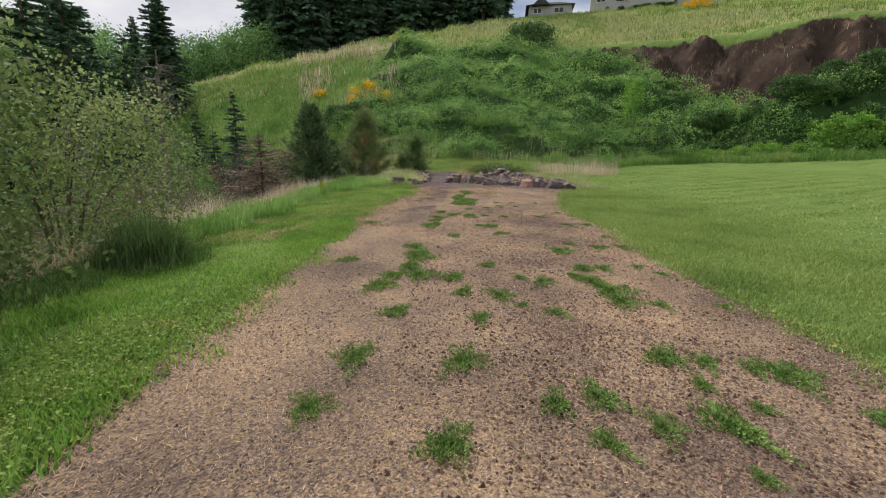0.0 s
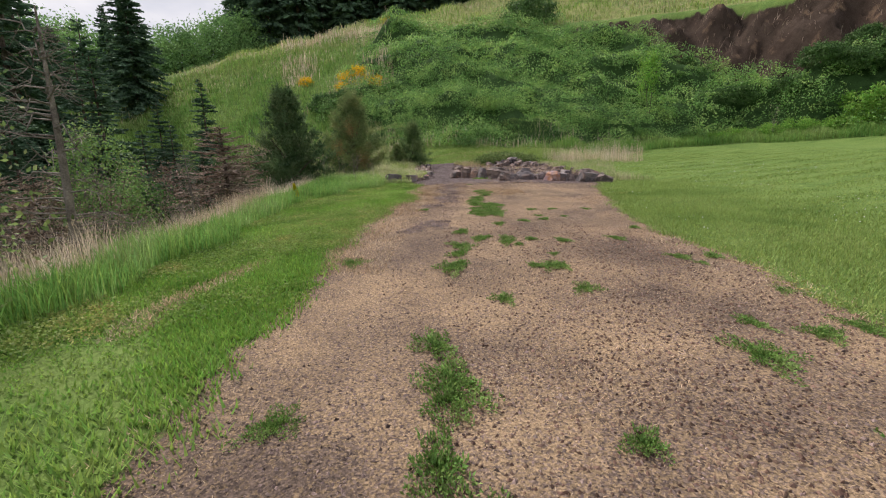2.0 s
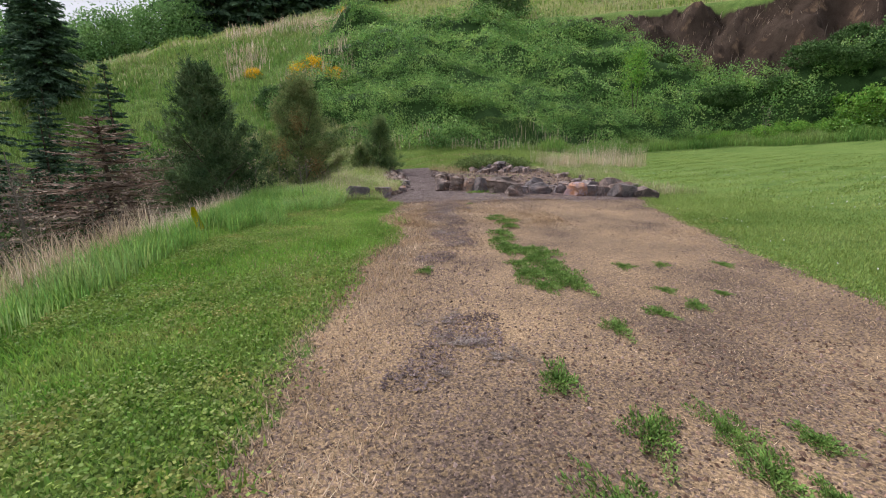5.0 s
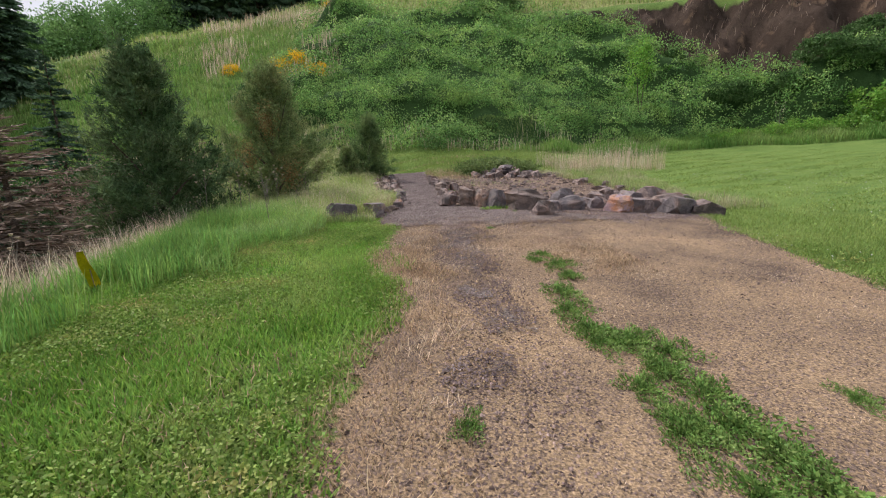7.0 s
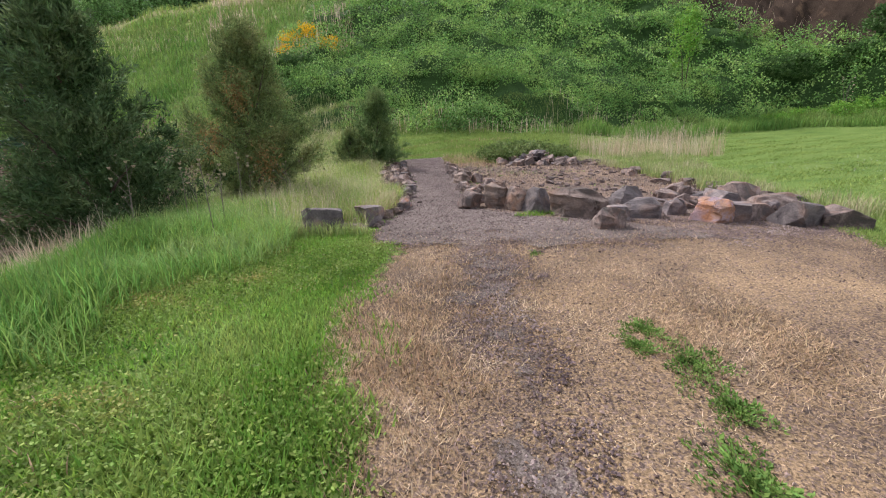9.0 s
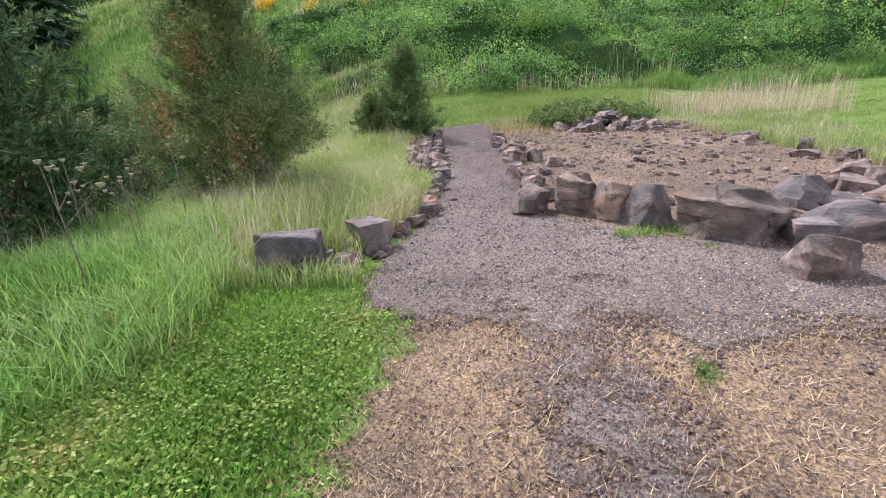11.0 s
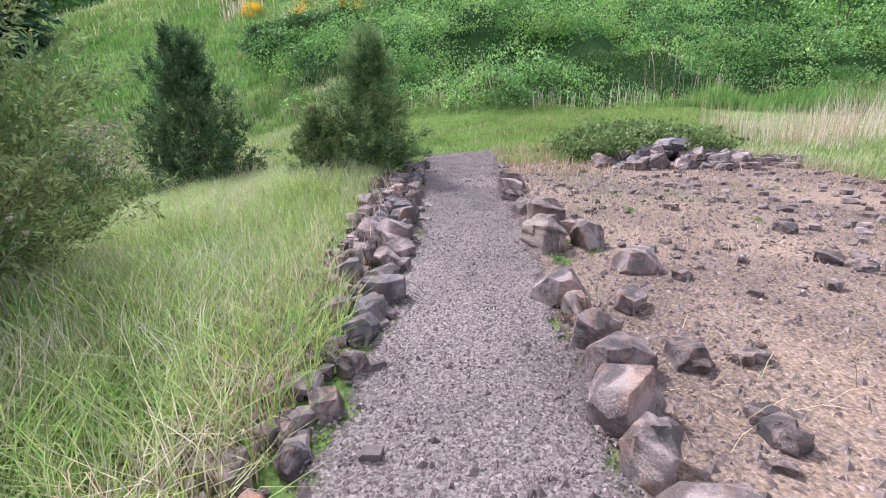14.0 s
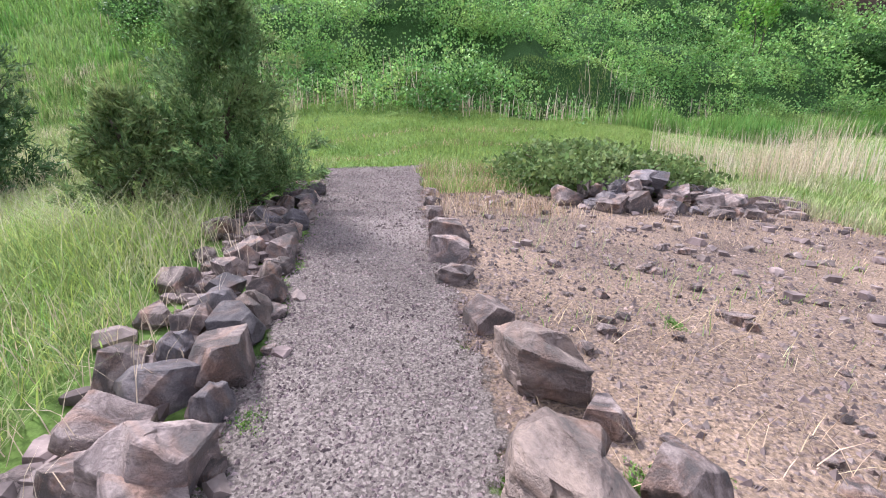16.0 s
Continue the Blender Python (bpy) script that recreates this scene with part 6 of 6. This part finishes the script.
ROCKS = {}
for kind_, mat_ in (("grey", M_ROCK), ("dark", M_ROCK_DARK), ("rust", M_ROCK_RUST), ("pale", M_ROCK_PALE)):
    ROCKS[kind_] = []
    for s_ in range(12 if kind_ == "grey" else 7 if kind_ == "dark" else 4):
        if kind_ in ("pale", "rust") or s_ in (1, 4, 9):
            me_ = slab_mesh(len(ROCKS) * 31 + s_ + 2, 6 + s_ % 2, 0.09 if kind_ in ("pale", "rust") else 0.14, 4 if kind_ in ("pale", "rust") else 3)
        else:
            me_ = rock_mesh(len(ROCKS) * 20 + s_ + 3, 0.5 if s_ % 2 else 0.0, 0.026, grain=0.13, steps=3)
        me_.materials.append(mat_)
        ROCKS[kind_].append(me_)
bm = bmesh.new()
bmesh.ops.create_cube(bm, size=1.0)
for v in bm.verts:
    v.co += noise.noise_vector(v.co * 3.7) * 0.16
bmesh.ops.bevel(bm, geom=list(bm.edges), offset=0.03, segments=1, affect="EDGES")
roughen(bm, 5, 0.1, 4, 0.05, 0.015)
BLOCK = crisp(bm)
BLOCK.materials.append(M_ROCK_DARK)
ROCKS["block"] = [BLOCK]
WORDS = {"block": "squared dark basalt block","grey": "angular grey brown basalt rock", "dark": "angular dark grey basalt rock", "rust": "rust stained orange brown rock", "pale": "pale weathered pinkish grey rock"}


def rock(x, y, w, d, h, turn=0.0, kind="grey", shape=0, tip=(0, 0), where="edging the footpath", group="", sink=0.22, lift=0.0):
    ob = new("rock", ROCKS[kind][shape % len(ROCKS[kind])])
    if where == "among boulders across the track":
        w, d, h = 1.0 * w, 1.0 * d, 0.96 * h
    if where == "edging the footpath":
        w, d, h = 0.84 * w, 0.86 * d, 0.82 * h
    ob.matrix_world = pose(x, y, gz(x, y) + h * (0.5 - sink) + lift, tip[0], tip[1], turn) @ Matrix.Diagonal((w, d, h, 1))
    return tagged(ob, WORDS[kind] + " " + where, "rock", group)


ROW = "boulders closing the track"
B = "among boulders across the track"
rock(-1.84, 18.6, 0.46, 0.38, 0.46, 8, "block", 0, (-4, 4), "in the grass by the footpath", sink=0.33)
rock(-1.25, 19.05, 0.36, 0.32, 0.33, 30, "dark", 0, (0, 0), "in the long grass by the footpath")
rock(0.25, 19.75, 0.36, 0.3, 0.36, 40, "grey", 2, (15, 10), B, ROW)
rock(0.70, 19.75, 0.5, 0.72, 0.54, 10, "pale", 1, (-6, 0), B, ROW)
rock(0.92, 19.45, 0.46, 0.6, 0.5, -20, "pale", 3, (5, -5), B, ROW)
rock(1.18, 19.2, 0.34, 0.42, 0.42, 25, "dark", 2, (-22, 12), B, ROW)
rock(1.62, 18.75, 0.88, 0.62, 0.58, -15, "pale", 0, (0, 4), B, ROW)
rock(1.72, 17.95, 0.44, 0.4, 0.36, 35, "grey", 4, (0, 0), B, ROW)
rock(2.1, 18.5, 0.3, 0.3, 0.26, 70, "dark", 3, (0, 0), B, ROW)
rock(2.5, 18.75, 0.75, 0.55, 0.36, -8, "dark", 1, (6, -5), B, ROW)
rock(2.62, 19.4, 0.7, 0.5, 0.5, 30, "dark", 1, (0, 12), B, ROW)
rock(3.45, 18.45, 0.6, 0.5, 0.46, -22, "rust", 1, (-5, 14), B, ROW)
rock(3.75, 18.5, 0.5, 0.42, 0.34, 50, "dark", 0, (0, 0), B, ROW)
rock(4.1, 18.6, 0.42, 0.4, 0.3, 10, "grey", 5, (0, 0), B, ROW)
rock(4.5, 18.25, 0.62, 0.46, 0.4, 16, "dark", 2, (8, 10), B, ROW)
rock(5.0, 18.15, 0.55, 0.42, 0.36, -20, "grey", 7, (0, 8), B, ROW)
rock(4.85, 19.2, 0.66, 0.5, 0.32, -30, "grey", 6, (0, -8), B, ROW)
rock(5.15, 20.2, 0.55, 0.5, 0.42, 15, "grey", 3, (0, 0), B, ROW)
rock(4.0, 19.3, 0.6, 0.5, 0.42, 80, "dark", 2, (10, 0), B, ROW)
rg = random.Random(81)
for i in range(46):
    u = rg.random()
    x, y = 2.3 + 3.2 * u + rg.uniform(-0.3, 0.3), 18.7 + rg.uniform(0, 1) * (1.0 + 1.6 * u) + 0.25 * u
    s = rg.uniform(0.14, 0.36)
    rock(x, y, s * 1.2, s, s * rg.uniform(0.6, 0.95), rg.uniform(0, 360), rg.choice(["grey", "grey", "dark"]), i, (rg.uniform(-20, 20), rg.uniform(-20, 20)), "in a heap behind the boulders", "heaped rocks")
for i in range(16):
    y = 20.5 + 4.5 * rg.random()
    rock(5.2 + rg.uniform(-0.4, 0.4) + 0.04 * (y - 20), y, rg.uniform(0.2, 0.42), rg.uniform(0.2, 0.35), rg.uniform(0.14, 0.28), rg.uniform(0, 360), "grey", i, (0, 0), "rimming the stony plot", "rocks rimming the plot")

# stones along both sides of the footpath
EDGE = "stones edging the footpath"
rock(-0.8, 20.2, 0.27, 0.36, 0.3, 20, "rust", 2, (18, -25), "edging the footpath", EDGE)
rock(0.63, 23.55, 0.44, 0.66, 0.46, 25, "pale", 1, (3, -4), "edging the footpath", EDGE)
rock(-0.82, 23.12, 0.46, 0.44, 0.38, 25, "grey", 4, (8, 6), "edging the footpath", EDGE)
rock(0.5, 22.9, 0.42, 0.86, 0.46, 12, "pale", 2, (0, 12), "edging the footpath", EDGE)
rock(0.84, 22.78, 0.24, 0.26, 0.36, 30, "grey", 3, (0, -15), "edging the footpath", EDGE)
rock(0.76, 23.2, 0.22, 0.2, 0.2, 0, "grey", 5, (0, 0), "edging the footpath", EDGE)
rock(1.0, 22.2, 0.26, 0.24, 0.2, 0, "grey", 6, (0, 0), "beside the footpath", EDGE)
rock(0.52, 24.1, 0.28, 0.26, 0.28, 15, "grey", 7, (0, 0), "edging the footpath", EDGE)
for x, y, w, d, h, a, k in ((0.44, 24.75, 0.34, 0.26, 0.22, 10, 1), (0.46, 25.2, 0.36, 0.3, 0.3, -10, 3), (0.5, 25.55, 0.42, 0.3, 0.36, 5, 5), (0.55, 26.0, 0.3, 0.3, 0.24, 40, 0), (0.52, 26.6, 0.28, 0.26, 0.22, 70, 2), (0.55, 27.2, 0.3, 0.26, 0.2, 20, 4), (0.6, 27.8, 0.26, 0.24, 0.16, 20, 6)):
    rock(x, y, w, d, h, a, "grey", k, (0, 8), "edging the footpath", EDGE)
y, i = 20.2, 0
while y < 22.0:
    rock(0.44 + rg.uniform(-0.05, 0.08), y, rg.uniform(0.2, 0.34), rg.uniform(0.22, 0.34), rg.uniform(0.2, 0.32), rg.uniform(-40, 40), rg.choice(["grey", "grey", "dark", "pale"]), i, (rg.uniform(-15, 15), rg.uniform(-15, 15)), "edging the footpath", EDGE)
    if i % 2:
        rock(0.75 + rg.uniform(-0.1, 0.15), y + 0.1, rg.uniform(0.14, 0.28), rg.uniform(0.14, 0.26), rg.uniform(0.12, 0.22), rg.uniform(0, 360), "grey", i + 3, (0, 0), "edging the footpath", EDGE)
    y += rg.uniform(0.22, 0.32)
    i += 1
y = 19.4
while y < 28.3:
    e = float(path_left(np.array([y]))[0])
    q = 0.68 if y < 21.6 else 0.85
    rock(e - 0.10 + rg.uniform(-0.04, 0.04), y, q * rg.uniform(0.22, 0.36), q * rg.uniform(0.27, 0.44), q * rg.uniform(0.2, 0.37), rg.uniform(-30, 30), rg.choice(["grey", "dark", "grey", "dark", "pale"]), i, (rg.uniform(-18, 18), rg.uniform(-25, 10)), "edging the footpath", EDGE)
    if y > 22.0:
        rock(e - 0.36 + rg.uniform(-0.06, 0.06), y + 0.12, rg.uniform(0.17, 0.31), rg.uniform(0.18, 0.32), rg.uniform(0.16, 0.28), rg.uniform(0, 360), rg.choice(["grey", "grey", "dark"]), i + 2, (rg.uniform(-25, 25), rg.uniform(-25, 25)), "edging the footpath", EDGE)
    if 23.6 < y < 26.5 and i % 2:
        rock(e - 0.62 + rg.uniform(-0.08, 0.08), y, rg.uniform(0.2, 0.32), rg.uniform(0.2, 0.3), rg.uniform(0.14, 0.28), rg.uniform(0, 360), "grey", i + 4, (0, 15), "edging the footpath", EDGE)
    y += rg.uniform(0.22, 0.32)
    i += 1

PEBBLES = [rock_mesh(700 + k, 0.5 * (k % 2), 0.05, 0.6, 0) for k in range(6)]
for me_ in PEBBLES:
    me_.materials.append(M_ROCK)
single = 0
Vs, Fs, at_ = [], [], 0
for i in range(1000):
    x, y = rg.uniform(0.8, 5.4), rg.uniform(19.6, 28.0)
    if i > 420:
        y = rg.uniform(18.3, 27.5)
        x = float(path_left(np.array([y]))[0]) - 0.36 + rg.gauss(0, 0.19)
    s = rg.uniform(0.03, 0.095) * (1.5 if rg.random() < 0.12 else 1)
    src = PEBBLES[i % 6]
    if single < 300 and y < 25.5 and (i > 420 or x < 2.6):
        single += 1
        ob = new("stone", src)
        ob.matrix_world = pose(x, y, gz(x, y) + 0.016 + s * 0.15, 0, 0, rg.uniform(0, 360)) @ Matrix.Diagonal((s * 1.3, s, s * rg.uniform(0.5, 0.9), 1))
        tagged(ob, "small loose grey brown stone beside the footpath", "stone", "loose stones by the footpath")
        continue
    co_ = np.empty(len(src.vertices) * 3)
    src.vertices.foreach_get("co", co_)
    fi_ = np.empty(len(src.polygons) * 3, dtype=np.int32)
    src.loops.foreach_get("vertex_index", fi_)
    m4 = np.array(pose(x, y, gz(x, y) + 0.016 + s * 0.15, 0, 0, rg.uniform(0, 360)) @ Matrix.Diagonal((s * 1.3, s, s * rg.uniform(0.5, 0.9), 1)))
    Vs.append(co_.reshape(-1, 3) @ m4[:3, :3].T + m4[:3, 3])
    Fs.append(fi_.reshape(-1, 3) + at_)
    at_ += len(src.vertices)
tagged(new("loose_stones", mesh_np("loose_stones", np.concatenate(Vs), np.concatenate(Fs), M_STONES)), "loose grey brown stones strewn over bare soil", "stones", kind="stuff")

# heap of rocks behind the plot
HEAP = "rock heap behind the plot"
for i in range(70):
    a, k = rg.uniform(0, math.tau), math.sqrt(rg.random())
    x, y = 3.6 + 1.3 * k * math.cos(a), 27.55 + 0.6 * k * math.sin(a)
    s = rg.uniform(0.14, 0.32)
    rock(x, y, s * 1.25, s, s * rg.uniform(0.6, 1.0), rg.uniform(0, 360), rg.choice(["grey", "grey", "dark"]), i, (rg.uniform(-25, 25), rg.uniform(-25, 25)), "in a heap behind the stony plot", HEAP, lift=0.3 * max(0, 1 - k * 1.1))
for i in range(34):
    rock(4.9 + rg.uniform(-0.9, 0.9), 27.2 + rg.uniform(-0.5, 0.5), rg.uniform(0.16, 0.34), rg.uniform(0.16, 0.3), rg.uniform(0.1, 0.22), rg.uniform(0, 360), "grey", i, (0, 0), "strewn behind the stony plot", HEAP)
cover = leafy("shrub", 0.45, 1.0, 70, 60, 0.075, 181, M_OLIVE, "low leafy brambles growing over a rock heap", "shrub", low=0.0)
put(cover, 2.9, 28.7, size=1.25)
again(cover, 4.0, 28.7, 60, 0, 1.15, group="low brambles over the rock heap")
again(cover, 3.4, 29.6, 100, 0, 1.3, group="low brambles over the rock heap")

# dried umbels beside the path
def umbel(seed, h):
    rg_ = random.Random(seed)
    root = new("dried_umbel")
    limbs_ = [([(0, 0, -0.05), (rg_.uniform(-0.05, 0.05), 0.03, h * 0.6), (rg_.uniform(-0.1, 0.1), 0.05, h)], [0.006, 0.005, 0.003])]
    heads = [limbs_[0][0][-1]]
    for k in range(3):
        z0 = h * rg_.uniform(0.45, 0.75)
        end = (rg_.uniform(-0.2, 0.2), rg_.uniform(-0.2, 0.2), z0 + h * 0.25)
        limbs_.append(([(0, 0.03, z0), end], [0.004, 0.002]))
        heads.append(end)
    under(new("stalk", tubes_mesh("stalk", limbs_, M_GREYWOOD)), root)
    for p in heads:
        bm = bmesh.new()
        bmesh.ops.create_icosphere(bm, subdivisions=2, radius=1.0)
        for v in bm.verts:
            w = 0.022 * (1 + 0.45 * noise.noise(v.co * 4 + Vector(p) * 9))
            v.co = Vector(p) + Vector((v.co.x * w, v.co.y * w, v.co.z * 0.012 - 0.02 * (1 - v.co.x ** 2 - v.co.y ** 2)))
        part("seed_head", bm, M_UMBEL, root)
    return tagged(root, "dried wild carrot stalk with flat seed heads", "dry weed")


stalk = umbel(401, 1.0)
put(stalk, -3.2, 19.6)
for i in range(18):
    x, y = rg.uniform(-4.6, -2.6), rg.uniform(17.5, 22.0)
    again(stalk, x, y, rg.uniform(0, 360), 0, rg.uniform(0.6, 1.05), group="dried stalks by the junipers")
for i in range(18):
    again(stalk, rg.uniform(-5.4, -4.5), rg.uniform(5, 17), rg.uniform(0, 360), 0, rg.uniform(0.7, 1.0), group="dried stalks on the bank")

# yellow marker flag in the long grass
flag = new("marker_flag")
under(new("stake", tubes_mesh("stake", [([(0, 0, -0.1), (0.005, 0, 0.3), (0.0, 0, 0.54)], [0.004, 0.004, 0.003])], M_GREYWOOD)), flag)
bm = bmesh.new()
for k in range(9):
    z = 0.05 + 0.47 * k / 8
    wdt = 0.042 * math.sin(math.pi * (0.18 + 0.72 * k / 8)) + 0.012
    bow = 0.03 * math.sin(k * 0.7)
    for s in (-1, 1):
        bm.verts.new((s * wdt - 0.03 * k / 8, bow + 0.01 * s, z))
bm.verts.ensure_lookup_table()
for k in range(8):
    bm.faces.new([bm.verts[i] for i in (2 * k, 2 * k + 1, 2 * k + 3, 2 * k + 2)])
bmesh.ops.solidify(bm, geom=list(bm.faces), thickness=0.002)
part("flag_sheet", bm, M_FLAG, flag, "yellow plastic sheet", True)
put(tagged(flag, "small yellow plastic marker flag in long grass", "marker flag"), -3.93, 14.98, 0, 0.1, (0, -5))
